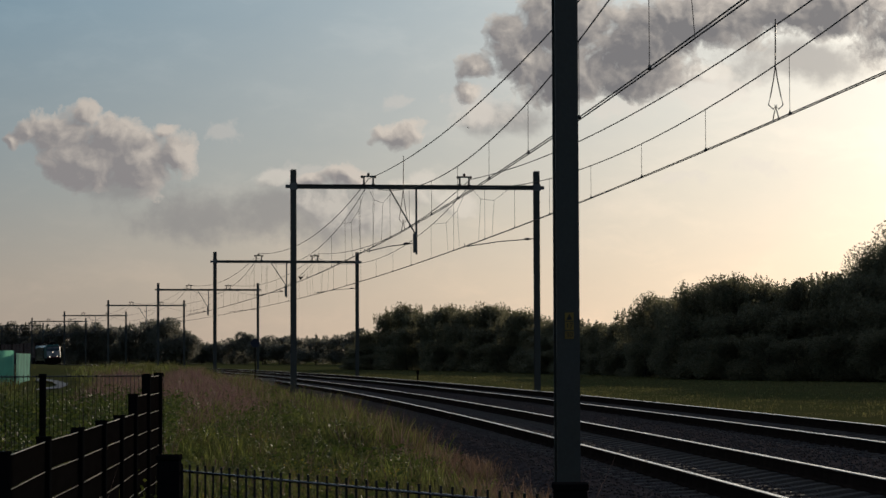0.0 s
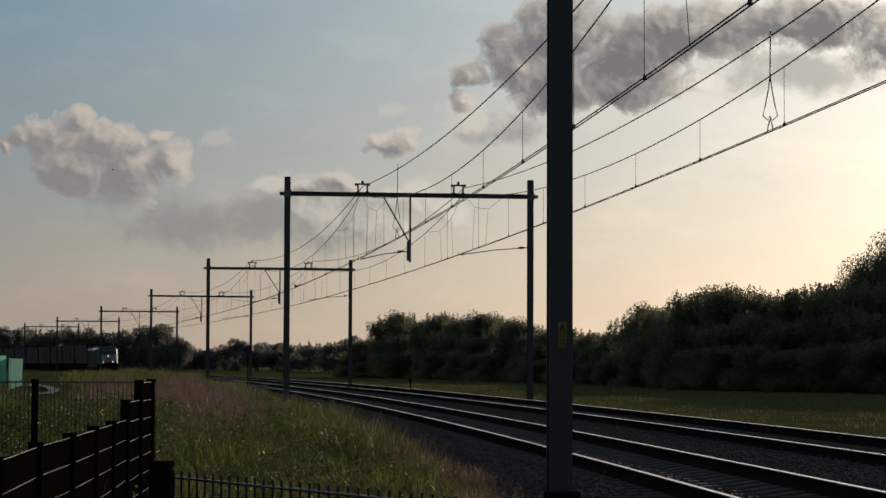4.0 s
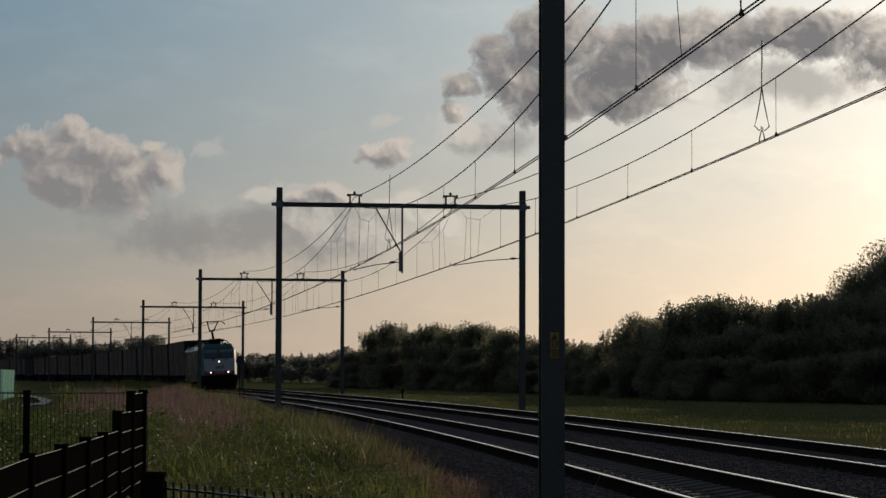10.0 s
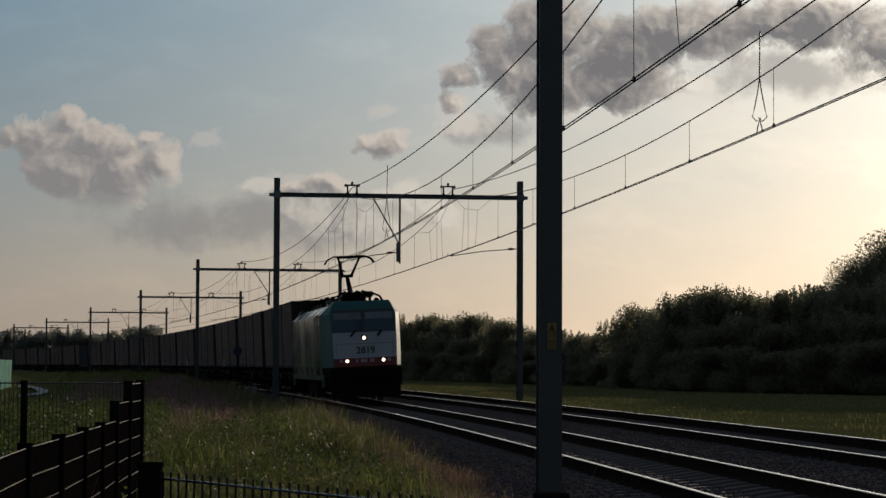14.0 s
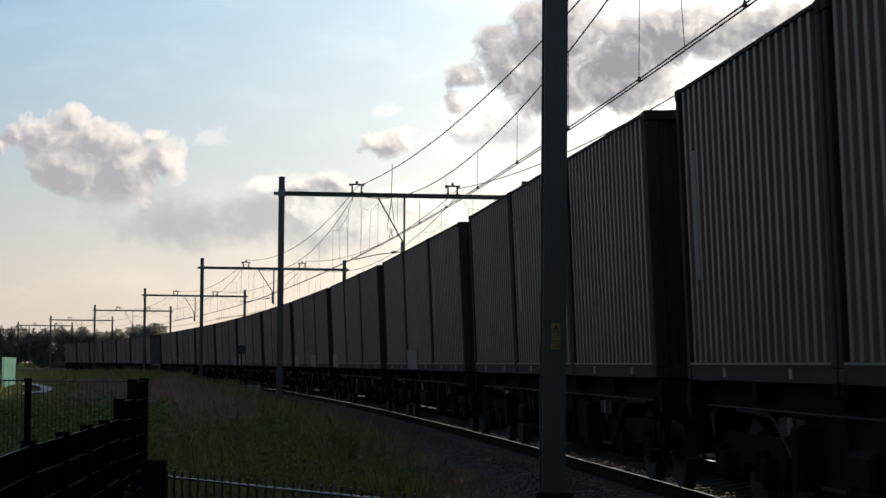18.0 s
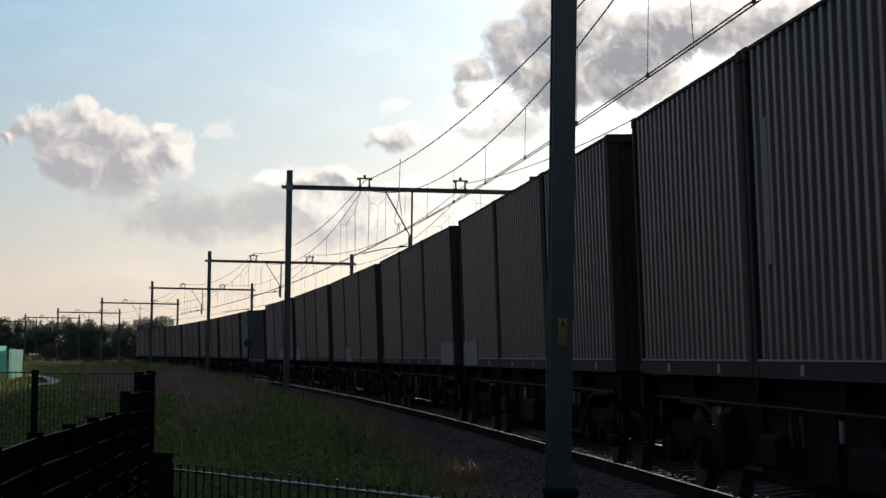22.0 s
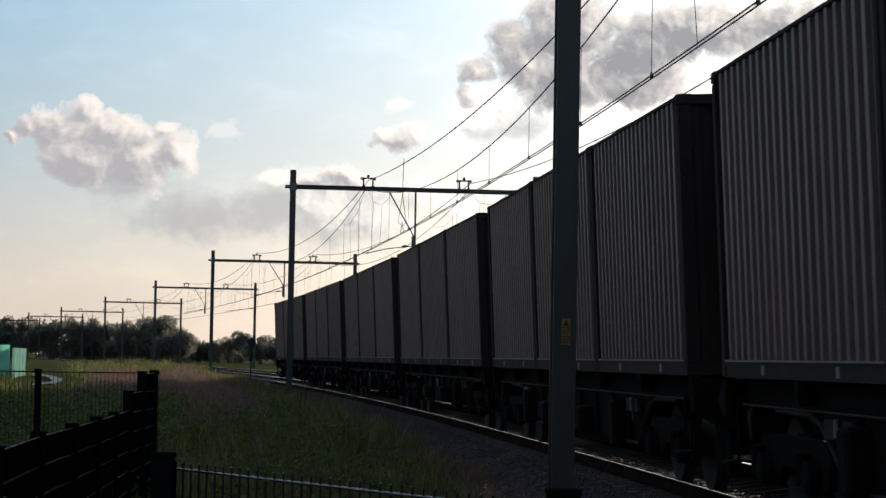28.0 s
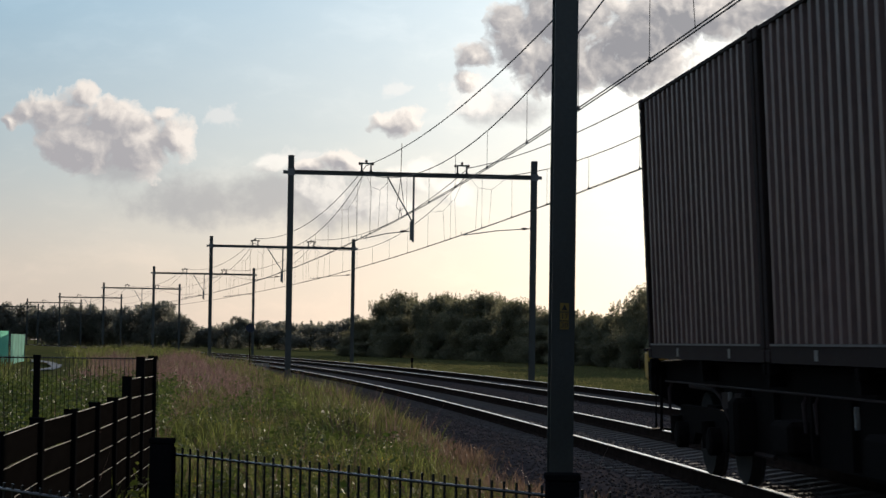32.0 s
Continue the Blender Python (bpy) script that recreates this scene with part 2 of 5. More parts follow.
STEEL_DARK = material("galvanised_weathered_steel", (0.16, 0.17, 0.18), 0.55, 0.6, 0.6, 2.0, 30, 0.1)
MAST_PAINT = material("dark_green_mast_paint", (0.034, 0.041, 0.042), 0.5, 0.0, 0.7, 1.5, 25, 0.05)
WIRE = material("copper_wire_oxidised", (0.05, 0.045, 0.04), 0.6, 0.5, 0.8)
PORCELAIN = material("brown_insulator", (0.06, 0.03, 0.02), 0.3, 0.0, 0.8)
RAIL_TOP = material("polished_rail_head", (0.97, 0.96, 0.94), 0.24, 1.0, 0.97, 8, 60)
RAIL_SIDE = material("rusty_rail_web", (0.036, 0.026, 0.022), 0.95, 0.0, 0.6, 5, 60, 0.3, 0.0)
CONCRETE = material("weathered_concrete", (0.12, 0.108, 0.102), 0.95, 0.0, 0.7, 2, 50, 0.4, 0.05)
BALLAST = material("ballast_stone", (0.088, 0.075, 0.078), 0.95, 0.0, 0.5, 3, 14, 1.0, 0.0)
STONE = material("ballast_stone_loose", (0.125, 0.108, 0.108), 0.95, 0.0, 0.5, 9, 60, 0.5, 0.0)
SOIL = material("meadow_soil", (0.07, 0.08, 0.03), 0.95, 0.0, 0.6, 0.05, 2.5, 0.4, 0.0, tint=(0.09, 0.085, 0.035))
BLACK_PAINT = material("black_powder_coat", (0.009, 0.009, 0.010), 0.7, 0.0, 0.8, 3, 40, 0.0, 0.0)
BAR_PAINT = material("glossy_black_bar_paint", (0.012, 0.012, 0.013), 0.25, 0.0, 0.8, 3, 40, 0.0, 0.6)
SLAT = material("anthracite_composite_slat", (0.007, 0.0065, 0.0065), 0.95, 0.0, 0.7, 2, 60, 0.1, 0.0, stretch=(1, 1, 8))
ALU = material("aluminium_strip", (0.21, 0.21, 0.22), 0.36, 1.0, 0.7)
TEAL = material("teal_loco_paint", (0.012, 0.088, 0.09), 0.45, 0.0, 0.85, 1.0, 220, 0.0, 0.3)
WHITE = material("white_loco_paint", (0.29, 0.305, 0.345), 0.4, 0.0, 0.85, 1.0, 220)
RED = material("red_loco_paint", (0.13, 0.008, 0.013), 0.4, 0.0, 0.85, 1.0, 220)
SILVER = material("silver_grey_loco_side", (0.115, 0.138, 0.136), 0.2, 0.4, 0.85, 0.6, 220, 0.0, stretch=(1, 1, 0.25))
UNDER = material("sooty_underframe", (0.011, 0.009, 0.0088), 1.0, 0.0, 0.6, 3, 30, 0.2, 0.05)
WHEEL = material("wheel_steel", (0.014, 0.012, 0.011), 0.9, 0.0, 0.6, 5, 40)
GLASS_DARK = material("dark_cab_glass", (0.012, 0.015, 0.018), 0.08, 0.0, 0.9, 1, 3, 0.0, 0.8)
LAMP_ON = material("lit_headlamp", (1.0, 0.8, 0.58), 0.3, emit=3.2)
LAMP_OFF = material("lamp_lens", (0.4, 0.4, 0.4), 0.15)
BLACK_INK = material("black_lettering", (0.015, 0.015, 0.016), 0.5)
YELLOW = material("yellow_plate", (0.22, 0.15, 0.03), 0.7, 0.0, 0.85)
CONT = material("grey_brown_container_paint", (0.132, 0.082, 0.08), 0.5, 0.0, 0.62, 0.8, 25, 0.1, 0.32, stretch=(1, 1, 0.35))
CONT_BLUE = material("blue_container_paint", (0.009, 0.011, 0.019), 0.8, 0.0, 0.7, 0.8, 25, 0.1)
# dark frame colour; on the end walls it stands in for their shade
CONT_RAIL = material("container_frame_and_end_shade", (0.034, 0.023, 0.022), 0.8, 0.0, 0.7, 2, 30, 0.0, 0.12)
RAIL_HIGHLIGHT = material("pale_rail_highlight", (0.2, 0.19, 0.19), 0.6, 0.3, 0.6, 6, 50)
TARP = foliage_material("green_debris_netting", (0.2, 0.52, 0.41), (0.2, 0.52, 0.41), 0.5, 0.95)
BARK = material("bark", (0.075, 0.06, 0.045), 0.95, 0.0, 0.5, 6, 40, 0.6)
LEAF = foliage_material("broad_leaves", (0.14, 0.14, 0.095), (0.25, 0.235, 0.165), 0.65)
# greyer than the near leaves: the haze of distance is put into the colour
LEAF_FAR_HAZE = foliage_material("far_leaves_hazed", (0.16, 0.16, 0.145), (0.23, 0.225, 0.2), 0.65)
GRASS = foliage_material("green_grass", (0.016, 0.028, 0.008), (0.29, 0.335, 0.09), 0.5, dry=(0.11, 0.088, 0.045))
GRASS_MEADOW = foliage_material("meadow_grass", (0.05, 0.058, 0.022), (0.24, 0.235, 0.095), 0.5, dry=(0.15, 0.125, 0.06))
GRASS_DRY = foliage_material("dry_pink_grass", (0.13, 0.075, 0.075), (0.31, 0.2, 0.195), 0.4)
GRASS_TAN = foliage_material("dead_tan_grass", (0.11, 0.072, 0.055), (0.3, 0.2, 0.15), 0.4)
WEED = foliage_material("weed_leaves", (0.035, 0.058, 0.013), (0.14, 0.165, 0.045), 0.42)


# ---------- mesh helpers ----------
def box(bm, x0, x1, y0, y1, z0, z1, bevel=0.0):
    vs = [bm.verts.new((x, y, z)) for z in (z0, z1) for x, y in ((x0, y0), (x1, y0), (x1, y1), (x0, y1))]
    fs = [bm.faces.new([vs[i] for i in q]) for q in ((3, 2, 1, 0), (4, 5, 6, 7), (0, 1, 5, 4), (1, 2, 6, 5), (2, 3, 7, 6), (3, 0, 4, 7))]
    if bevel:
        bmesh.ops.bevel(bm, geom=list({e for f in fs for e in f.edges}), offset=bevel, segments=1, affect="EDGES")
    return bm


def tube(bm, pts, r, n=6, cap=True):
    """A round bar along a line of points."""
    pts = [Vector(p) for p in pts]
    rings = []
    for i, p in enumerate(pts):
        d = (pts[min(i + 1, len(pts) - 1)] - pts[max(i - 1, 0)]).normalized()
        u = d.cross(Vector((0, 0, 1)))
        if u.length < 1e-3:
            u = Vector((1, 0, 0))
        u.normalize()
        w = u.cross(d)
        rr = r[i] if isinstance(r, (list, tuple)) else r
        rings.append([bm.verts.new(p + (u * math.cos(a) + w * math.sin(a)) * rr) for a in (2 * math.pi * k / n for k in range(n))])
    for q, s in zip(rings, rings[1:]):
        for k in range(n):
            bm.faces.new((q[k], q[(k + 1) % n], s[(k + 1) % n], s[k]))
    if cap:
        bm.faces.new(rings[0][::-1])
        bm.faces.new(rings[-1])
    return bm


def slab(bm, poly, axis, a, b):
    """A flat outline pushed along one axis from a to b. poly: points in the two other axes."""
    def at(p, t):
        q = list(p)
        q.insert(axis, t)
        return bm.verts.new(q)
    lo, hi = [at(p, a) for p in poly], [at(p, b) for p in poly]
    bm.faces.new(lo)
    bm.faces.new(hi[::-1])
    for k in range(len(poly)):
        j = (k + 1) % len(poly)
        bm.faces.new((lo[k], hi[k], hi[j], lo[j]))
    return bm


def mesh_of(name, bm, mat, smooth=False):
    bmesh.ops.recalc_face_normals(bm, faces=bm.faces)
    me = bpy.data.meshes.new(name)
    bm.to_mesh(me)
    bm.free()
    for m in (mat if isinstance(mat, (list, tuple)) else (mat,)):
        me.materials.append(m)
    if smooth:
        me.shade_smooth()
    return me


def part(name, bm, mat, parent=None, label="", m=None, smooth=False):
    ob = new(name, mesh_of(name, bm, mat, smooth) if isinstance(bm, bmesh.types.BMesh) else bm)
    ob.parent = parent
    if m is not None:
        ob.matrix_basis = m
    if label:
        ob["label"] = label
    return ob


def raw_mesh(name, verts, faces, mat):
    me = bpy.data.meshes.new(name)
    nv, nf, k = len(verts), len(faces), faces.shape[1]
    me.vertices.add(nv)
    me.vertices.foreach_set("co", np.ascontiguousarray(verts, np.float32).ravel())
    me.loops.add(nf * k)
    me.loops.foreach_set("vertex_index", np.ascontiguousarray(faces, np.int32).ravel())
    me.polygons.add(nf)
    me.polygons.foreach_set("loop_start", np.arange(0, nf * k, k, dtype=np.int32))
    me.polygons.foreach_set("loop_total", np.full(nf, k, np.int32))
    me.materials.append(mat)
    me.update(calc_edges=True)
    return me


def empty(name, m=None, label="", category="", group="", kind=""):
    ob = new(name)
    ob.empty_display_size = 0.2
    if m is not None:
        ob.matrix_basis = m
    return tagged(ob, label, category, group, kind)


# ---------- the line ----------
X0, HEAD0, BEND, EASE = 5.7244, 0.0647818, 0.0007718, -1.7e-06
SPACING, CANT, LIFT = 4.198, 0.077, 0.0946      # second track: distance and height over the first
STEP = 0.5
SS = np.arange(-520, 1000 + STEP, STEP)
TH = HEAD0 + BEND * SS + EASE * np.where(SS < 0, 0, np.where(SS < 200, 0.5 * SS ** 2, 20000 + 200 * (SS - 200)))
TM = (TH[1:] + TH[:-1]) / 2
LX = np.concatenate([[0], np.cumsum(-np.sin(TM) * STEP)])
LY = np.concatenate([[0], np.cumsum(np.cos(TM) * STEP)])
zero = int(np.argmin(np.abs(SS)))
LX, LY = LX - LX[zero] + X0, LY - LY[zero]


def line(s, lat=0.0, z=0.0):
    """A point beside the near track: s along it, lat to its far side."""
    x, y, t = np.interp(s, SS, LX), np.interp(s, SS, LY), np.interp(s, SS, TH)
    return Vector((x + lat * math.cos(t), y + lat * math.sin(t), z))


def heading(s):
    return float(np.interp(s, SS, TH))


def lat_of(x, y):
    """Roughly, the distance of a place from the near track, negative on the camera's side."""
    x, y = np.asarray(x, float), np.asarray(y, float)
    s = y + 0.0
    for _ in range(4):
        px, py, t = np.interp(s, SS, LX), np.interp(s, SS, LY), np.interp(s, SS, TH)
        s = s + (x - px) * -np.sin(t) + (y - py) * np.cos(t)
    px, py, t = np.interp(s, SS, LX), np.interp(s, SS, LY), np.interp(s, SS, TH)
    return (x - px) * np.cos(t) + (y - py) * np.sin(t), s


def sweep(bm, section, s0, s1, step, closed=True):
    """A section (lat, z) drawn along the line."""
    rings = []
    for s in np.linspace(s0, s1, max(2, int((s1 - s0) / step) + 1)):
        rings.append([bm.verts.new(line(s, a, z)) for a, z in section])
    n = len(section)
    for q, w in zip(rings, rings[1:]):
        for k in range(n if closed else n - 1):
            bm.faces.new((q[k], q[(k + 1) % n], w[(k + 1) % n], w[k]))
    return bm


# ---------- ground ----------
GROUND = -0.62


def ground_z(x, y):
    lat, s = lat_of(x, y)
    z = np.full(np.shape(x), GROUND)
    near = np.clip((-lat - 2.6) / 1.2, 0, 1) * np.clip((60 - np.abs(s)) / 30, 0, 1)
    # the verge stands higher further along the line
    rise = np.interp(s, (-60, -30, 60, 95, 130, 190, 420, 520), (0, 0.17, 0.2, 0.3, 0.52, 0.86, 0.86, 0))
    z = z + rise * np.clip((-lat - 2.45) / np.where(s < 60, 1.3, 0.8), 0, 1) * np.where(s < 60, 1, np.clip((lat + 24) / 10, 0.2, 1))
    z = z + 0.05 * np.sin(x * 0.9 + 1.3) * np.cos(y * 0.37) * near
    lumps = np.sin(x * 1.9 + 0.4 * y) * np.cos(y * 0.55 - x * 0.6) + 0.6 * np.sin(y * 1.3 + x * 0.8) * np.sin(x * 2.7)
    z = z + 0.085 * lumps * np.clip((-lat - 3.0) / 1.0, 0, 1) * np.clip((s - 24) / 10, 0, 1) * np.clip((150 - s) / 50, 0, 1)
    return z


def build_ground():
    xs = np.concatenate([np.linspace(-3000, -120, 14), np.linspace(-100, -20, 17), np.linspace(-18, 30, 49), np.linspace(34, 140, 28), np.linspace(180, 3000, 14)])
    ys = np.concatenate([np.linspace(-2500, -60, 10), np.linspace(-40, 0, 9), np.linspace(1, 130, 130), np.linspace(135, 600, 60), np.linspace(700, 4200, 14)])
    gx, gy = np.meshgrid(xs, ys)
    gz = ground_z(gx, gy)
    v = np.stack([gx, gy, gz], -1).reshape(-1, 3)
    nx = len(xs)
    i = (np.arange(len(ys) - 1)[:, None] * nx + np.arange(nx - 1)[None]).ravel()
    f = np.stack([i, i + 1, i + nx + 1, i + nx], 1)
    ob = new("ground", raw_mesh("ground", v, f, SOIL))
    tagged(ob, "flat grassy meadow with bare soil patches beside the railway", "ground", kind="structure")


build_ground()


def track_bed():
    bm = bmesh.new()
    sec = [(-3.25, GROUND - 0.25), (-2.75, -0.62), (-1.75, -0.26), (-1.3, -0.20), (1.3, -0.14), (SPACING - 1.3, -0.10), (SPACING + 1.4, -0.02), (SPACING + 1.9, -0.08), (SPACING + 3.3, GROUND - 0.25)]
    sweep(bm, sec, -60, 700, 2.0, False)
    ob = part("track_bed", bm, BALLAST)
    tagged(ob, "dark crushed-stone ballast bed under the two tracks", "ballast", kind="structure")


track_bed()

RAIL = [(-0.075, -0.172), (0.075, -0.172), (0.075, -0.158), (0.012, -0.14), (0.010, -0.045), (0.035, -0.034), (0.035, -0.013), (0.025, -0.003), (-0.025, -0.003), (-0.035, -0.013), (-0.035, -0.034), (-0.010, -0.045), (-0.012, -0.14), (-0.075, -0.158)]
CAP = [(-0.03, -0.006), (-0.0285, 0.001), (0.0285, 0.001), (0.03, -0.006)]


def rails():
    for k, (c, lift) in enumerate(((0.0, 0.0), (SPACING, LIFT))):
        for off, up in ((-0.7535, 0.0), (0.7535, CANT)):
            bm = sweep(bmesh.new(), [(c + off + a, lift + up + z) for a, z in RAIL], -45, 640, 1.5)
            r = part("rail", bm, RAIL_SIDE)
            tagged(r, "rusty steel rail with a polished running surface", "rail", "rails")
            part("running_surface", sweep(bmesh.new(), [(c + off + a, lift + up + z) for a, z in CAP], -45, 640, 1.5), RAIL_TOP, r, "bright polished rail head")


rails()


# ---------- portals and overhead line ----------
LEFT, RIGHT, BEAM, TOP = -2.78, 7.213, 8.23, 8.91
PORTALS = [(23.2, 0.0), (92.3, 0.07), (159.2, -0.18), (228.5, -0.1), (302.8, 0.02), (375.0, 0.0), (431.0, -0.05), (495.0, 0.0), (560.0, 0.0)]


def i_section(w, d, f=0.018, t=0.012):
    return [(-w / 2, -d / 2), (w / 2, -d / 2), (w / 2, -d / 2 + f), (t / 2, -d / 2 + f), (t / 2, d / 2 - f), (w / 2, d / 2 - f), (w / 2, d / 2), (-w / 2, d / 2), (-w / 2, d / 2 - f), (-t / 2, d / 2 - f), (-t / 2, -d / 2 + f), (-w / 2, -d / 2 + f)]


def h_column(bm, cx, z0, z1, w=0.235, d=0.24):
    """A rolled steel column: two flanges and a web."""
    return slab(bm, [(cx + a, b) for a, b in i_section(w, d)], 2, z0, z1)


def insulator_stool(parent, cx, z):
    bm = bmesh.new()
    for s in (-1, 1):
        box(bm, cx + s * 0.19 - 0.03, cx + s * 0.19 + 0.03, -0.05, 0.05, z, z + 0.36)
        box(bm, cx + s * 0.19 - 0.06, cx + s * 0.19 + 0.06, -0.06, 0.06, z, z + 0.03)
    box(bm, cx - 0.2, cx + 0.2, -0.04, 0.04, z + 0.30, z + 0.36)
    st = part("insulator_stool", bm, MAST_PAINT, parent, "dark steel stool carrying the feeder cable")
    for dx, z0, r in ((-0.27, 0.26, 0.05), (0.0, 0.36, 0.06), (0.27, 0.26, 0.05)):
        part("insulator", tube(bmesh.new(), [(cx + dx, 0, z + z0), (cx + dx, 0, z + z0 + 0.03), (cx + dx, 0, z + z0 + 0.08), (cx + dx, 0, z + z0 + 0.12)], [0.03, r, r, 0.02], 8), PORCELAIN, st)


def steady_arm(parent, x_from, x_to, z0, z1):
    bm = bmesh.new()
    tube(bm, [(x_from, 0, z0), (x_from + (x_to - x_from) * 0.5, 0, z0 - (z0 - z1) * 0.35), (x_to, 0, z1)], 0.022, 6)
    arm = part("steady_arm", bm, STEEL_DARK, parent)
    k = 0.13 if x_to > x_from else -0.13
    part("insulator", tube(bmesh.new(), [(x_from + k * i, 0, z0 - 0.005 * i) for i in range(1, 4)], [0.03, 0.055, 0.03], 8), PORCELAIN, arm)
    for dx in (-0.08, 0.12):
        part("wire_clip", tube(bmesh.new(), [(x_to + dx, 0, z1 - 0.04), (x_to + dx, 0, z1 + 0.12)], 0.015, 5), STEEL_DARK, arm)


def portal(s, lift):
    p = empty("catenary_portal", Matrix.Translation(line(s)) @ pose(0, 0, 0, 0, 0, math.degrees(heading(s))),
              "dark green steel portal spanning both tracks, carrying the overhead line", "catenary portal", "portals over the line")
    for cx in (LEFT, RIGHT):
        post = part("post", h_column(bmesh.new(), cx, GROUND - 0.1, TOP + lift), MAST_PAINT, p, "dark green rolled steel column")
        bm = bmesh.new()
        box(bm, cx - 0.2, cx + 0.2, -0.2, 0.2, GROUND - 0.2, GROUND + 0.12, 0.03)
        part("footing", bm, CONCRETE, post)
        bm = bmesh.new()
        o = 1 if cx > 0 else -1
        box(bm, cx + o * 0.12, cx + o * 0.32, -0.05, 0.05, BEAM + lift - 0.07, BEAM + lift + 0.07, 0.01)
        box(bm, cx - 0.15, cx + 0.15, -0.16, -0.13, BEAM + lift - 0.14, BEAM + lift + 0.14)
        part("clamp", bm, STEEL_DARK, post)
    bm = bmesh.new()
    zb = BEAM + lift
    slab(bm, [(y, zb + z) for y, z in i_section(0.18, 0.18, 0.014)], 0, LEFT + 0.12, RIGHT - 0.12)
    part("beam", bm, MAST_PAINT, p)
    for cx in (0.28, 4.22):
        insulator_stool(p, cx, zb + 0.095)
    # hanging arm between the tracks
    part("drop_tube", tube(bmesh.new(), [(2.24, 0, zb - 0.09), (2.24, 0, 5.55)], 0.045, 8), STEEL_DARK, p)
    part("brace", tube(bmesh.new(), [(1.15, 0, zb - 0.09), (2.22, 0, 6.35)], 0.032, 8), STEEL_DARK, p)
    bm = bmesh.new()
    box(bm, 2.10, 2.20, -0.04, 0.04, 5.62, 6.4, 0.01)
    part("bracket", bm, STEEL_DARK, p)
    steady_arm(p, 2.1, 0.2, 6.0, 5.66)
    steady_arm(p, RIGHT - 0.12, 4.3, 6.2, 5.88)
    return p


for s, l in PORTALS:
    portal(s, l)


def sag(s, s0, s1, lat0, lat1, z0, z1, depth):
    u = (s - s0) / (s1 - s0)
    return line(s, lat0 + (lat1 - lat0) * u, z0 + (z1 - z0) * u - 4 * depth * u * (1 - u))


# heights of the contact wire, sag of the feeder
SPANS = [(-46.0, 5.56)] + [(s, z) for (s, _), z in zip(PORTALS, (5.56, 5.72, 5.58, 5.55, 5.55, 5.55, 5.55, 5.55, 5.55))]
MESS_Z, FEED_Z = BEAM + 0.09, BEAM + 0.4


def overhead_span(c, up, a, b, near, jumper=None):
    """One span of one track: feeder, messenger, twin contact wires, droppers."""
    (s0, z0), (s1, z1) = a, b
    t = empty("overhead_line", None, "oxidised copper overhead line hung on droppers between portals", "overhead line", "overhead lines")
    n, n2 = (26, 5) if near else (12, 4)
    ss = np.linspace(s0, s1, n)
    fs = 0.68 if c == 0 and s0 == PORTALS[0][0] else 0.85
    feeder = lambda s: sag(s, s0, s1, c + 0.28, c + 0.28, FEED_Z, FEED_Z, fs)
    la = -0.2 if c == 0 and s0 == PORTALS[0][0] else 0.2
    mess = lambda s: sag(s, s0, s1, c + la, c + 0.2, MESS_Z, MESS_Z, 1.81 if la < 0 else 1.48)
    wire = lambda s, k=0.0: sag(s, s0, s1, c + la + k, c + 0.2 + k, z0 + up, z1 + up, 0.0)
    part("feeder_cable", tube(bmesh.new(), [feeder(s) for s in ss], 0.016, n2), WIRE, t)
    part("messenger_cable", tube(bmesh.new(), [mess(s) for s in ss], 0.014, n2), WIRE, t)
    for k in (-0.035, 0.035):
        part("contact_wire", tube(bmesh.new(), [wire(s, k) for s in ss], 0.012, n2), WIRE, t)
    if near:
        s, gap = (s0 + 2.8, 7.05) if c == 0 else (s0 + 4.6, 7.5)
        while s < s1 - 2:
            p, q = mess(s), wire(s)
            d = part("dropper", tube(bmesh.new(), [p, q], 0.0055, 4), WIRE, t)
            part("clip", tube(bmesh.new(), [q + Vector((0, 0, 0.07)), q - Vector((0, 0, 0.01))], [0.012, 0.045], 5), WIRE, d)
            s += gap
        # stitch cable near the portals
        for o, e in ((s0, 1), (s1, -1)):
            pts = [mess(o + e * 0.6), mess(o + e * 3.4) - Vector((0, 0, 0.45)), mess(o + e * 7) - Vector((0, 0, 0.5)), mess(o + e * 11) - Vector((0, 0, 0.06))]
            part("stitch_cable", tube(bmesh.new(), pts, 0.007, 4), WIRE, t)
            for d in (3.4, 7.0):
                p = mess(o + e * d) - Vector((0, 0, 0.46 if d < 5 else 0.5))
                part("stitch_dropper", tube(bmesh.new(), [p, wire(o + e * (d - 0.6))], 0.0055, 4), WIRE, t)
    if jumper:
        f, m, w = feeder(jumper), mess(jumper), wire(jumper)
        bm = tube(bmesh.new(), [Vector((m.x * 0.85 + f.x * 0.15, m.y * 0.85 + f.y * 0.15, f.z + 0.08)), m], 0.014, 5)
        j = part("feeder_jumper", bm, WIRE, t, "vertical jumper between feeder and messenger")
        for e in (-1, 1):
            side = Vector((e * 0.09, 0, 0))
            at = lambda u, k: m + (w - m) * u + side * k
            pts = [m, at(0.25, 0.4), at(0.55, 1.1), at(0.72, 1.6), at(0.8, 0.6), at(0.72, -0.3), at(0.82, 0.2), at(0.93, 0.5), at(1.0, 0.6)]
            part("loop", tube(bmesh.new(), pts, 0.012, 5), WIRE, j)
    return t


for i in range(len(SPANS) - 1):
    for c, up in ((0.0, 0.0), (SPACING, 0.22)):
        a, b = SPANS[i], SPANS[i + 1]
        if c and i < 2:
            a, b = (a[0], 5.8), (b[0], 5.72 if i else 5.8)
        overhead_span(c, up, a, b, i < 4, {(1, 0.0): 77.5, (1, SPACING): 43.9}.get((i, c)))


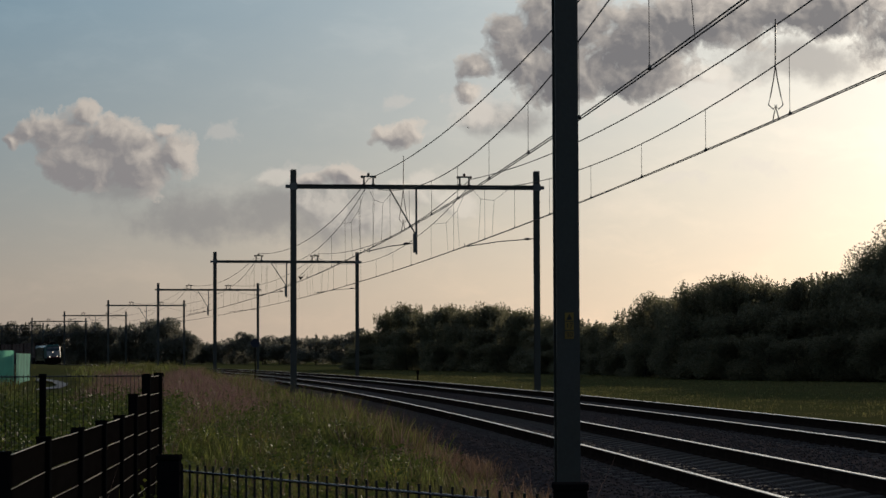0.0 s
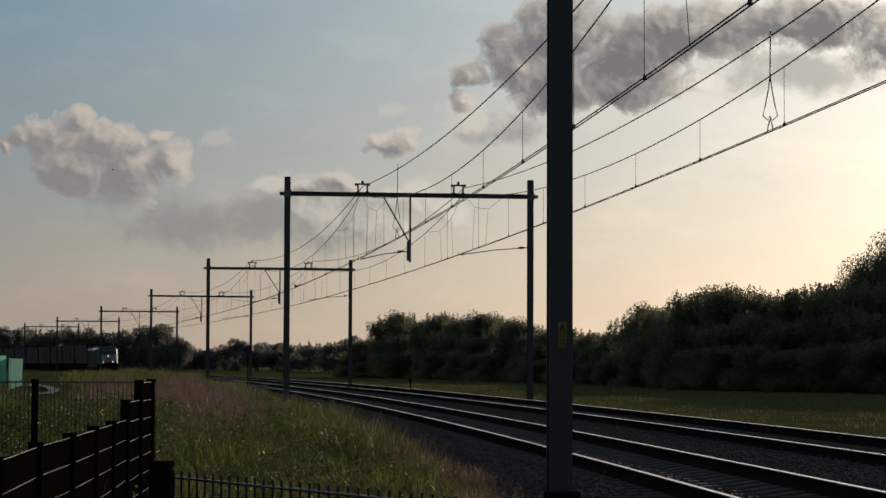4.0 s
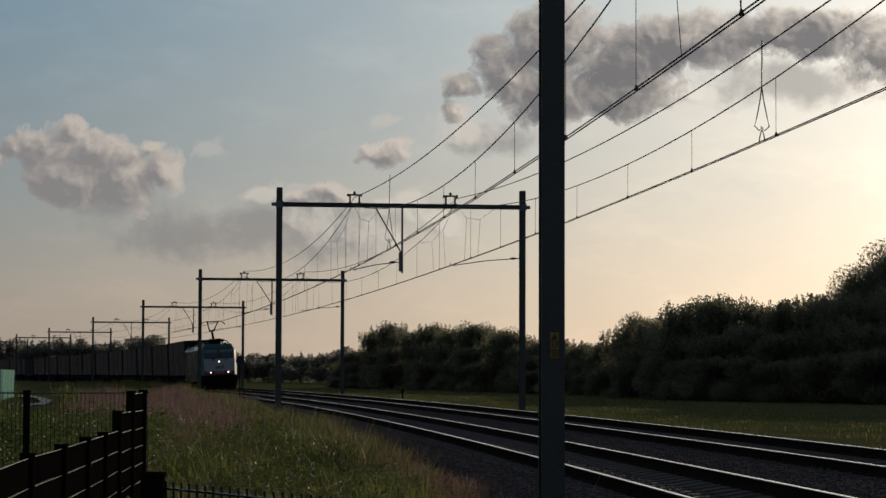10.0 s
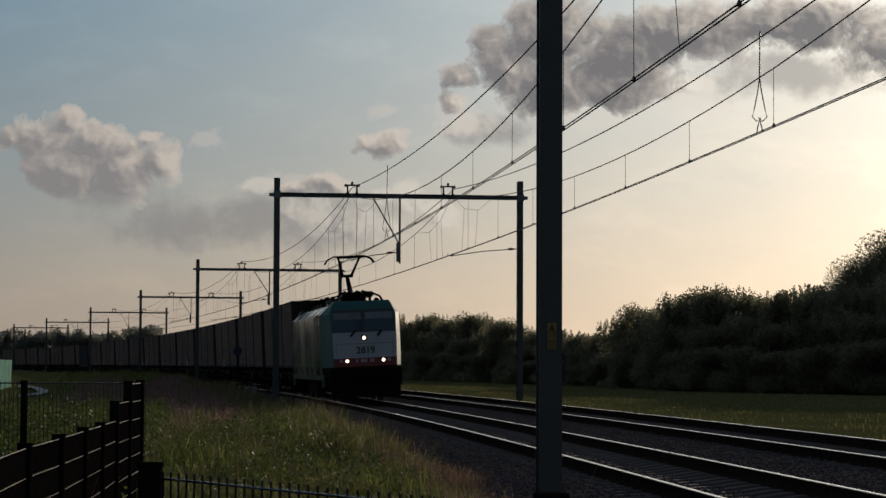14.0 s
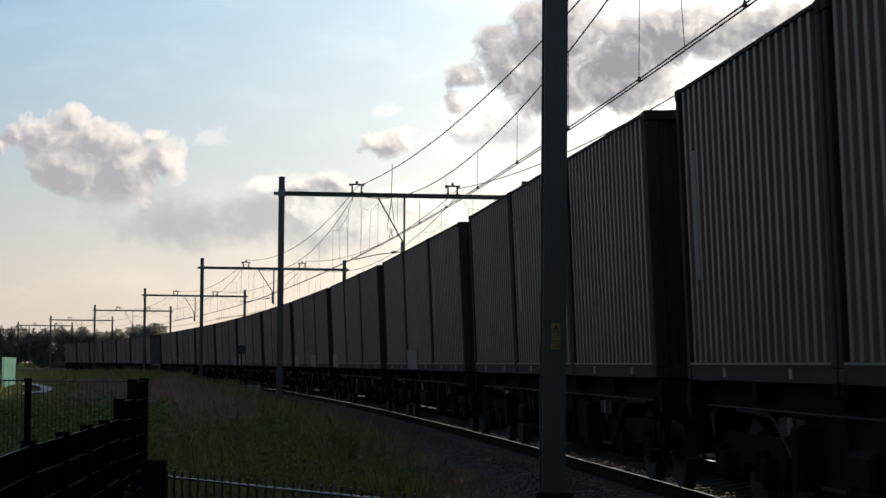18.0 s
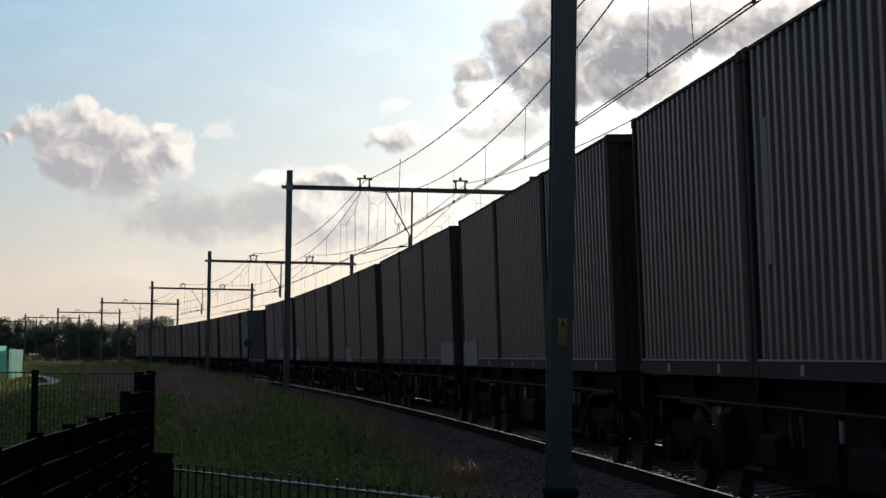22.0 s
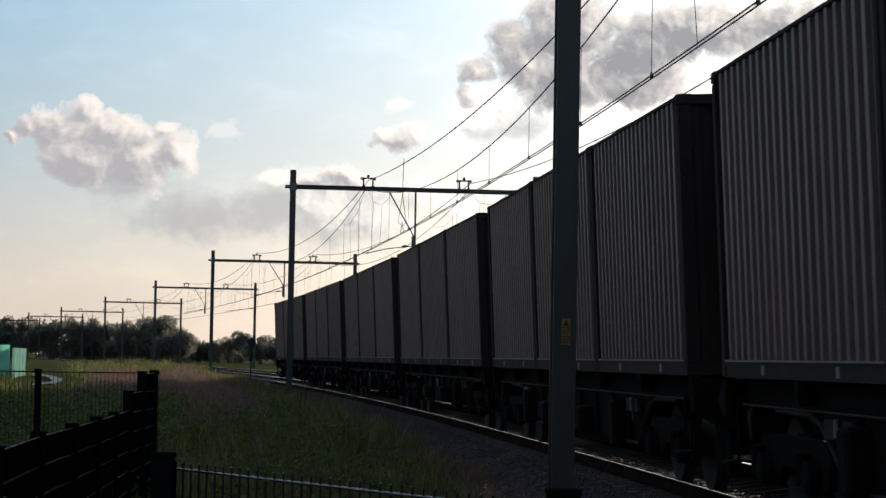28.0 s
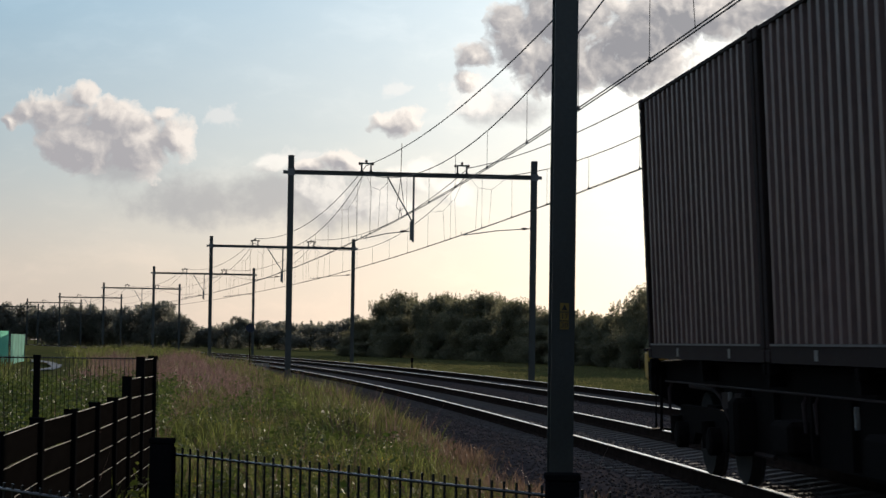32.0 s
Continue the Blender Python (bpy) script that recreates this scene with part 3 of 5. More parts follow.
# ---------- train ----------
FRONT0, SPEED = 420.0, 24.153
LAG = ((0, -1.0), (6, -2.5), (9, -3.8), (12, -1.4), (14.5, 1.2), (16.5, 0.9), (17.5, 0.4), (19, 0.1), (21, -0.3), (23, -0.45), (25, -0.55), (28, -0.6), (29, -0.7), (30, -0.5), (31.4, -0.4), (32, -0.45))
BOX_Z0, BOX_Z1 = 1.30, 4.30


def vehicle_pose(s, half):
    """A vehicle centred at s with bogies half a base away, leaning with the cant."""
    a, b = line(s - half), line(s + half)
    m = (a + b) / 2
    d = b - a
    return pose(m.x, m.y, CANT / 2, 0, -math.degrees(CANT / 1.507), math.degrees(math.atan2(-d.x, d.y)))


def wheelset(parent, y, r=0.46):
    bm = bmesh.new()
    tube(bm, [(-0.9, y, r), (0.9, y, r)], 0.08, 8)
    w = part("wheelset", bm, WHEEL, parent)
    for sx in (-1, 1):
        bm = bmesh.new()
        tube(bm, [(sx * 0.685, y, r), (sx * 0.69, y, r), (sx * 0.715, y, r), (sx * 0.72, y, r), (sx * 0.82, y, r)], [r + 0.03, r + 0.03, r + 0.025, r, r - 0.005], 22)
        part("wheel", bm, WHEEL, w)


def bogie(parent, y, base, r=0.46):
    bm = bmesh.new()
    for sx in (-1, 1):
        prof = [(y - base / 2 - 0.45, 0.62), (y - base / 2 - 0.3, 0.36), (y - base / 2 + 0.3, 0.36), (y - base / 2 + 0.5, 0.5), (y + base / 2 - 0.5, 0.5), (y + base / 2 - 0.3, 0.36), (y + base / 2 + 0.3, 0.36), (y + base / 2 + 0.45, 0.62), (y + base / 2 + 0.3, 0.78), (y - base / 2 - 0.3, 0.78)]
        slab(bm, prof, 0, sx * 0.98, sx * 1.06)
    box(bm, -0.95, 0.95, y - 0.25, y + 0.25, 0.5, 0.8)
    b = part("bogie_frame", bm, UNDER, parent, "sooty cast bogie frame")
    for d in (-1, 1):
        for sx in (-1, 1):
            bm = bmesh.new()
            tube(bm, [(sx * 1.06, y + d * base / 2, r), (sx * 1.17, y + d * base / 2, r), (sx * 1.19, y + d * base / 2, r)], [0.15, 0.15, 0.1], 10)
            part("axle_box", bm, UNDER, b)
            bm = bmesh.new()
            tube(bm, [(sx * 1.12, y + d * base / 2 + 0.28, 0.38), (sx * 1.12, y + d * base / 2 + 0.28, 0.66)], 0.07, 8)
            part("spring", bm, UNDER, b)
    for d in (-1, 1):
        wheelset(parent, y + d * base / 2, r)


def buffers(parent, y, out):
    for sx in (-0.875, 0.875):
        bm = bmesh.new()
        tube(bm, [(sx, y, 1.05), (sx, y + out * 0.35, 1.05), (sx, y + out * 0.36, 1.05), (sx, y + out * 0.52, 1.05)], [0.11, 0.11, 0.07, 0.07], 10)
        b = part("buffer", bm, UNDER, parent)
        bm = bmesh.new()
        tube(bm, [(sx, y + out * 0.52, 1.05), (sx, y + out * 0.56, 1.05), (sx, y + out * 0.58, 1.05)], [0.22, 0.23, 0.2], 16)
        part("buffer_head", bm, WHEEL, b)


PALE = material("pale_worn_paint", (0.2, 0.19, 0.185), 0.6, 0.0, 0.7, 6, 40)


def flat_wagon():
    """A sixty-foot container flat, local y from -9.4 to 9.4."""
    w = empty("container_wagon", None, "long four-axle flat wagon with a sooty dark underframe", "wagon", "wagons of the freight train")
    for sx in (-1, 1):
        bm = bmesh.new()
        slab(bm, [(-9.3, 1.02), (-5.95, 1.02), (-5.1, 0.42), (5.1, 0.42), (5.95, 1.02), (9.3, 1.02), (9.3, 1.26), (-9.3, 1.26)], 0, sx * 1.0, sx * 1.06)
        box(bm, sx * 0.88, sx * 1.12, -9.3, 9.3, 1.245, 1.265)
        part("side_sill", bm, UNDER, w)
    for y in (-9.3, -6.15, -3.1, 0, 3.1, 6.15, 9.18):
        part("cross_beam", box(bmesh.new(), -1.22, 1.22, y, y + 0.14, 1.08, 1.27), UNDER, w)
    for y in (-9.2, -6.2, -6.0, -3.15, -2.95, 0.0, 3.0, 3.2, 6.1, 9.1):
        for sx in (-1, 1):
            bm = bmesh.new()
            box(bm, sx * 1.2 - 0.05, sx * 1.2 + 0.05, y - 0.06, y + 0.06, 1.19, 1.295, 0.01)
            part("spigot", bm, UNDER, w)
    for y in (-7.1, 7.1):
        bogie(w, y, 1.8)
    for sx, y, l, z0, z1 in ((-1, -1.5, 1.3, 0.45, 0.8), (-1, 2.2, 0.7, 0.5, 0.8), (1, 0.8, 1.2, 0.45, 0.8), (-1, -4.3, 0.35, 0.35, 0.95), (-1, 4.4, 0.3, 0.4, 0.95)):
        bm = bmesh.new()
        box(bm, sx * 1.0 - 0.28, sx * 1.0 + 0.28, y, y + l, z0, z1, 0.04)
        part("brake_box", bm, UNDER, w)
    for y, z0, z1 in ((-5.05, 0.82, 0.99), (0.4, 0.8, 0.98), (5.15, 0.84, 0.99)):
        part("brake_lever", box(bmesh.new(), -1.17, -1.13, y, y + 0.03, z0, z1, 0.006), PALE, w, "pale upright brake lever")
    bm = bmesh.new()
    tube(bm, [(-0.35, -3.6, 0.62), (-0.35, -3.5, 0.62), (-0.35, -2.2, 0.62), (-0.35, -2.1, 0.62)], [0.1, 0.2, 0.2, 0.1], 12)
    part("air_tank", bm, UNDER, w)
    for y in (-5.4, -4.9, 4.7, 5.3):
        bm = bmesh.new()
        box(bm, -1.14, -1.1, y, y + 0.32, 0.82, 0.98)
        part("data_plate", bm, CONT_RAIL, w, "small worn data plate")
    for sx in (-1, 1):
        for y in (-9.05, 9.05):
            bm = bmesh.new()
            tube(bm, [(sx * 1.2, y, 1.1), (sx * 1.22, y, 0.5), (sx * 1.0, y, 0.46)], 0.018, 6)
            tube(bm, [(sx * 1.2, y + 0.35 * (-1 if y > 0 else 1), 1.1), (sx * 1.22, y + 0.35 * (-1 if y > 0 else 1), 0.5)], 0.018, 6)
            box(bm, sx * 1.22 - 0.12, sx * 1.22 + 0.02, y - 0.4 if y > 0 else y, y if y > 0 else y + 0.4, 0.48, 0.5)
            part("shunter_step", bm, UNDER, w)
    for y in (-4.6, -3.4, -2.0, -0.6, 0.7, 2.0, 3.4, 4.6):
        part("stiffener", box(bmesh.new(), -1.12, -1.06, y, y + 0.07, 0.45, 1.03), UNDER, w)
    for y in (-5.3, 1.6, 2.0, 8.3):
        part("brake_lever", tube(bmesh.new(), [(-1.15, y, 1.03), (-1.19, y - 0.03, 0.96), (-1.22, y - 0.2, 0.72)], [0.018, 0.022, 0.014], 6), CONT_RAIL, w, "worn pale hand lever")
    part("pull_rod", tube(bmesh.new(), [(-1.17, -8.6, 1.04), (-1.17, 8.6, 1.04)], 0.012, 6), CONT_RAIL, w)
    for o in (-1, 1):
        part("sill_flange", tube(bmesh.new(), [(-1.08, o * y, z) for y, z in ((7.6, 1.0), (6.3, 0.99), (5.95, 0.92), (5.5, 0.68), (5.1, 0.42), (3.6, 0.42))], 0.025, 6), CONT_RAIL, w)
    for o in (-1, 1):
        part("headstock", slab(bmesh.new(), [(-1.24, 1.26), (1.24, 1.26), (1.24, 0.92), (0.9, 0.72), (-0.9, 0.72), (-1.24, 0.92)], 1, o * 9.14, o * 9.32), UNDER, w)
    buffers(w, -9.36, -1)
    buffers(w, 9.36, 1)
    bm = bmesh.new()
    for o in (-1, 1):
        box(bm, -0.06, 0.06, min(o * 9.3, o * 9.8), max(o * 9.3, o * 9.8), 1.0, 1.1)
    part("coupler", bm, UNDER, w)
    return w


def container(paint, name="freight_container", label="grey-brown corrugated steel container riding on a flat wagon", placard=0.0, marks=False, half=3.03, ny=21, deep=0.075):
    """A box, local y from -half to half, base at z 0."""
    h = BOX_Z1 - BOX_Z0
    c = empty(name, None, label, "container", "containers on the freight train")
    for sx in (-1, 1):
        bm = bmesh.new()
        pr = []
        y0, w = -(half - 0.100), 2 * (half - 0.1) / ny
        for k in range(ny):
            a = y0 + k * w
            pr += [(a, 1.238), (a + 0.34 * w, 1.238), (a + 0.42 * w, 1.238 - deep), (a + 0.91 * w, 1.238 - deep), (a + 0.99 * w, 1.238)]
        pr.append(((half - 0.100), 1.238))
        lo = [bm.verts.new((sx * x, y, 0.16)) for y, x in pr]
        hi = [bm.verts.new((sx * x, y, h - 0.05)) for y, x in pr]
        for i in range(len(pr) - 1):
            bm.faces.new((lo[i], lo[i + 1], hi[i + 1], hi[i]))
        part("side_panel", bm, paint, c)
        bm = bmesh.new()
        box(bm, sx * 1.25 - sx * 0.07, sx * 1.25, -(half - 0.130), (half - 0.130), 0.0, 0.17)
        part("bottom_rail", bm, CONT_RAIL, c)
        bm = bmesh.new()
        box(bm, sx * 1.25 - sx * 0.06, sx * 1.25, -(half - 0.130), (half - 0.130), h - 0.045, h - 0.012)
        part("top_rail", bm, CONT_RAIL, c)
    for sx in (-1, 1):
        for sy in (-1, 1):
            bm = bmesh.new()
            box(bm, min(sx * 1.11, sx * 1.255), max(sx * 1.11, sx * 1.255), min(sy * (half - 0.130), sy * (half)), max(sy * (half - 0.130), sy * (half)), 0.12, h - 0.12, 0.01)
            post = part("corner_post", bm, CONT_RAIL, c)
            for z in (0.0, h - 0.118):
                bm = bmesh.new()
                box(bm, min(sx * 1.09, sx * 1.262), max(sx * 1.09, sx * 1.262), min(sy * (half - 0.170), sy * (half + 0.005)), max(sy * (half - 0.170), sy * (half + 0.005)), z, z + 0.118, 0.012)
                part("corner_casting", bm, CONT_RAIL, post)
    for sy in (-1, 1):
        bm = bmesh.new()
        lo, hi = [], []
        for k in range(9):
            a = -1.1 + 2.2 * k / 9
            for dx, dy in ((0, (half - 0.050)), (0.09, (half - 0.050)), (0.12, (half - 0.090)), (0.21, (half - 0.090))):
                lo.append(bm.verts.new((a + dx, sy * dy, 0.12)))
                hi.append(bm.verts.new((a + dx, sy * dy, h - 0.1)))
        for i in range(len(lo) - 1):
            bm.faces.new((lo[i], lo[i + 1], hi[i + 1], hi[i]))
        # darker than the side panels: the end's shade is put into its colour
        part("end_panel", bm, CONT_RAIL, c, "end wall, its shade put into a darker colour")
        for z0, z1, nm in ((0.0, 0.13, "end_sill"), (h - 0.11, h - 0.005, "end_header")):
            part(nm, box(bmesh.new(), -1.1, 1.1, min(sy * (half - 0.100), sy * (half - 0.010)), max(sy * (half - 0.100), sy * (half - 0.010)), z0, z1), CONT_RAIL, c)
    for y in (-1.55, 1.15):
        part("reflector", box(bmesh.new(), -1.258, -1.248, y, y + 0.11, 0.03, 0.12), PALE, c, "small pale reflective patch")
    # the bottom rail's highlight, put in as a thin pale strip
    part("drip_strip", box(bmesh.new(), -1.262, -1.25, -(half - 0.180), (half - 0.180), 0.15, 0.168), RAIL_HIGHLIGHT, c, "thin pale strip standing for the highlight along the bottom rail")
    if placard:
        part("placard", box(bmesh.new(), -1.262, -1.222, placard - 1.2, placard + 1.2, 0.02, 0.5, 0.006), material("pale_grey_placard", (0.15, 0.115, 0.115), 0.75), c, "pale grey panel low on the side")
    if marks:
        part("side_mark", box(bmesh.new(), -1.243, -1.237, 2.2, 2.42, 1.0, 2.3), material("faded_white_mark", (0.17, 0.16, 0.16), 0.7), c, "faded white upright mark")
    bm = bmesh.new()
    box(bm, -1.19, 1.19, -(half - 0.100), (half - 0.100), h - 0.05, h - 0.02)
    part("roof", bm, paint, c)
    bm = bmesh.new()
    box(bm, -1.18, 1.18, -(half - 0.100), (half - 0.100), 0.03, 0.12)
    part("floor", bm, CONT_RAIL, c)
    return c


# height, front set-back, half width of the flat front, half width of the body
CAB = [(0.80, 0.56, 1.13, 1.44), (1.33, 0.52, 1.15, 1.47), (1.64, 0.52, 1.15, 1.48), (2.58, 0.62, 1.173, 1.482), (3.28, 0.88, 1.2, 1.482), (3.62, 1.02, 1.07, 1.12), (3.74, 1.10, 0.99, 1.02)]
LEN = 18.9


def cab_point(z, side, f):
    """A place on the cab's skin: side -1..1 across the flat front at height z, pushed f metres out."""
    zs = [c[0] for c in CAB]
    y, w = np.interp(z, zs, [c[1] for c in CAB]), np.interp(z, zs, [c[2] for c in CAB])
    return Vector((side * w, y - f, z))


def plate_on_front(z0, z1, a, b, f0, f1, rows=1):
    """A thin plate that lies on the flat front between two heights and across a..b."""
    bm = bmesh.new()
    g = [[[bm.verts.new(cab_point(z, s, f)) for s in (a, b)] for z in (z0, z1)] for f in (f0, f1)]
    q = g[1]
    bm.faces.new((q[0][0], q[0][1], q[1][1], q[1][0]))
    for (i, j), (k, l) in (((0, 0), (0, 1)), ((0, 1), (1, 1)), ((1, 1), (1, 0)), ((1, 0), (0, 0))):
        bm.faces.new((g[0][i][j], g[0][k][l], g[1][k][l], g[1][i][j]))
    return bm


def text_mesh(body, size, depth=0.004, bold=0.0):
    cu = bpy.data.curves.new("lettering", "FONT")
    cu.body, cu.size, cu.extrude, cu.offset = body, size, depth, bold
    cu.align_x, cu.align_y = "CENTER", "CENTER"
    ob = bpy.data.objects.new("lettering", cu)
    scene.collection.objects.link(ob)
    me = bpy.data.meshes.new_from_object(ob.evaluated_get(bpy.context.evaluated_depsgraph_get()))
    bpy.data.objects.remove(ob)
    return me


def locomotive():
    """Electric locomotive, local y 0 at the front buffers to 18.9 at the rear, x to the far side."""
    L = empty("electric_locomotive", None, "teal, white and red electric locomotive with a raised pantograph", "locomotive")
    for end in (0, 1):
        flip = (lambda v: Vector((-v[0], LEN - v[1], v[2]))) if end else (lambda v: Vector(v))
        bms = {k: bmesh.new() for k in ("cab_shell", "front_panel", "red_band", "cab_skirt")}
        for (z0, y0, w0, h0), (z1, y1, w1, h1) in zip(CAB, CAB[1:]):
            def outline(z, y, w, h):
                return [(-h, 1.95, z), (-w - 0.03, y + 0.05, z), (-w, y, z), (w, y, z), (w + 0.03, y + 0.05, z), (h, 1.95, z)]
            lo, hi = outline(z0, y0, w0, h0), outline(z1, y1, w1, h1)
            for k in range(5):
                key = "cab_shell"
                if k == 2:
                    key = "red_band" if z0 < 1.6 else "front_panel" if z0 < 2.5 else "cab_shell"
                if z0 < 1.2:
                    key = "cab_skirt"
                bm = bms[key]
                bm.faces.new([bm.verts.new(flip(v)) for v in (lo[k], lo[k + 1], hi[k + 1], hi[k])])
        bm = bms["cab_shell"]
        z, y, w, h = CAB[-1]
        bm.faces.new([bm.verts.new(flip(v)) for v in [(-h, 1.97, z), (-w, y, z), (w, y, z), (h, 1.97, z)]])
        shell = part("cab_shell", bms["cab_shell"], TEAL, L, "teal painted cab")
        part("front_panel", bms["front_panel"], WHITE, shell, "white front panel")
        part("red_band", bms["red_band"], RED, shell, "red band under the front panel")
        part("cab_skirt", bms["cab_skirt"], UNDER, shell)
        M = Matrix.Translation((0, LEN, 0)) @ Matrix.Rotation(math.pi, 4, "Z") if end else Matrix()
        add = lambda name, bm, mat, par=shell, label="": part(name, bm, mat, par, label, M if par is shell else None)
        add("window_surround", plate_on_front(2.6, 3.42, -0.97, 0.97, -0.01, 0.006), BLACK_INK, shell, "black band round the windscreen")
        for z0, z1, a0, a1 in ((2.16, 2.172, -0.9, 0.9), (1.7, 2.16, -0.91, -0.9), (1.7, 2.16, 0.9, 0.91)):
            add("panel_joint", plate_on_front(z0, z1, a0, a1, -0.005, 0.004), BLACK_INK)
        for s0, s1 in ((-0.94, -0.04), (0.04, 0.94)):
            add("windscreen", plate_on_front(2.62, 3.34, s0, s1, -0.02, 0.012), GLASS_DARK, shell, "dark windscreen pane")
            add("sun_blind", plate_on_front(3.06, 3.31, s0 + 0.02, s1 - 0.02, 0.012, 0.015), material("grey_blind", (0.1, 0.12, 0.135), 0.35), shell, "pale lowered blind behind the glass")
        for s0 in (-0.42, 0.42):
            bm = bmesh.new()
            tube(bm, [cab_point(2.44, s0, 0.06), cab_point(2.62, s0 + 0.13, 0.06)], 0.04, 6)
            add("wiper", bm, BLACK_PAINT)
        for z, s0, on in ((2.37, 0.0, True), (1.54, -0.58, True), (1.54, 0.58, True), (1.54, -0.77, False), (1.54, 0.77, False)):
            c = cab_point(z, s0, 0.0)
            bm = bmesh.new()
            box(bm, c.x - 0.115, c.x + 0.115, c.y - 0.015, c.y + 0.02, z - 0.095, z + 0.095, 0.02)
            hs = add("headlamp_housing", bm, UNDER if z > 2 else RED)
            bm = bmesh.new()
            tube(bm, [(c.x, c.y - 0.015, z), (c.x, c.y - 0.03, z), (c.x, c.y - 0.036, z)], [0.062, 0.06, 0.04], 16)
            part("headlamp", bm, LAMP_ON if on and not end else LAMP_OFF, hs, "lit warm headlamp" if on and not end else "")
        # lettering
        tm = text_mesh("2819", 0.35, bold=0.008)
        tm.materials.append(BLACK_INK)
        ob = part("fleet_number", tm, None, shell, "black fleet number")
        ob.matrix_basis = M @ pose(0.03, 0.552 - 0.014, 1.91, 84, 0, 0)
        for k in range(8):
            if k in (1, 5):
                continue
            x = -0.33 + k * 0.085
            bm = bmesh.new()
            box(bm, x, x + 0.055, 0.508, 0.53, 1.48, 1.60)
            add("number_bar", bm, WHITE)
        # coupling gear
        bm = bmesh.new()
        box(bm, -1.32, 1.32, 0.5, 1.1, 0.72, 1.3, 0.03)
        add("buffer_beam", bm, UNDER)
        bm = bmesh.new()
        slab(bm, [(0.55, 0.2), (0.75, 0.2), (1.2, 0.8), (0.55, 0.8)], 0, -1.25, 1.25)
        add("plough", bm, UNDER)
        bm = bmesh.new()
        box(bm, -0.07, 0.07, 0.1, 0.6, 0.95, 1.12, 0.02)
        tube(bm, [(0.3, 0.5, 0.95), (0.33, 0.3, 0.6), (0.2, 0.35, 0.45)], 0.03, 6)
        tube(bm, [(-0.3, 0.5, 0.95), (-0.33, 0.3, 0.6), (-0.2, 0.35, 0.45)], 0.03, 6)
        add("coupling", bm, UNDER)
        for sx in (-0.875, 0.875):
            bm = bmesh.new()
            tube(bm, [(sx, 0.55, 1.05), (sx, 0.2, 1.05), (sx, 0.06, 1.05), (sx, 0.02, 1.05), (sx, 0.0, 1.05)], [0.13, 0.12, 0.08, 0.24, 0.22], 16)
            add("buffer", bm, UNDER)
        # side windows, door, handrails, steps on both sides of the cab
        for sx in (-1, 1):
            bm = bmesh.new()
            slab(bm, [(1.92, 2.56), (2.36, 2.56), (2.36, 3.22), (2.0, 3.22)], 0, sx * 1.47, sx * 1.492)
            add("side_window", bm, GLASS_DARK)
            for y in (2.62, 3.66):
                bm = bmesh.new()
                tube(bm, [(sx * 1.52, y, 1.05), (sx * 1.55, y, 1.15), (sx * 1.55, y, 3.2), (sx * 1.5, y, 3.3)], 0.022, 6)
                add("handrail", bm, BLACK_PAINT)
            bm = bmesh.new()
            for y0 in (2.72, 3.55):
                box(bm, sx * 1.478 - 0.008, sx * 1.478 + 0.01, y0, y0 + 0.012, 1.1, 3.26)
            add("door_gap", bm, BLACK_INK)
            bm = bmesh.new()
            for z in (0.35, 0.62, 0.9):
                box(bm, sx * 1.25, sx * 1.48, 2.85, 3.45, z, z + 0.04)
            for y in (2.85, 3.43):
                box(bm, sx * 1.44, sx * 1.48, y, y + 0.02, 0.35, 1.0)
            add("steps", bm, UNDER)
            bm = bmesh.new()
            slab(bm, [(1.62, 0.62), (2.3, 0.55), (2.3, 1.05), (1.5, 1.05)], 0, sx * 1.41, sx * 1.475)
            add("corner_skirt", bm, SILVER)
    # long side walls between the cabs
    for sx in (-1, 1):
        bm = bmesh.new()
        slab(bm, [(1.955, 0.86), (16.945, 0.86), (16.945, 3.28), (1.955, 3.28)], 0, sx * 1.42, sx * 1.485)
        wall = part("side_wall", bm, SILVER, L, "silver-grey smooth side wall")
        for y in (9.4, 13.2):
            bm = bmesh.new()
            box(bm, sx * 1.482 - 0.01, sx * 1.482 + 0.006, y, y + 0.004, 1.45, 3.28)
            part("panel_joint", bm, BLACK_INK, wall)
        bm = bmesh.new()
        box(bm, sx * 1.482 - 0.01, sx * 1.482 + 0.006, 1.98, 16.92, 1.45, 1.458)
        part("panel_joint", bm, BLACK_INK, wall)
        for y in (3.6, 6.4, 9.0, 11.8, 14.8):
            bm = bmesh.new()
            box(bm, sx * 1.482 - 0.02, sx * 1.482 + 0.006, y, y + 0.22, 1.08, 1.32, 0.02)
            part("jacking_recess", bm, UNDER, wall)
        bm = bmesh.new()
        slab(bm, [(sx * 1.485, 3.28), (sx * 1.10, 3.60), (sx * 1.04, 3.56), (sx * 1.42, 3.24)], 1, 1.955, 16.945)
        slope = part("roof_slope", bm, SILVER, L)
        n = Vector((sx * 0.32, 0, 0.385)).normalized()
        for k in range(8):
            y = 3.55 + k * 1.5
            bm = bmesh.new()
            q = [Vector((sx * (1.485 - 0.385 * u), yy, 3.28 + 0.32 * u)) + n * 0.012 for u, yy in ((0.12, y), (0.12, y + 1.3), (0.88, y + 1.3), (0.88, y))]
            r = [p - n * 0.03 for p in q]
            a, b = [bm.verts.new(p) for p in q], [bm.verts.new(p) for p in r]
            bm.faces.new(a)
            for i in range(4):
                bm.faces.new((a[i], a[(i + 1) % 4], b[(i + 1) % 4], b[i]))
            part("grille", bm, GLASS_DARK if k % 2 == 0 else SILVER, slope)
    bm = bmesh.new()
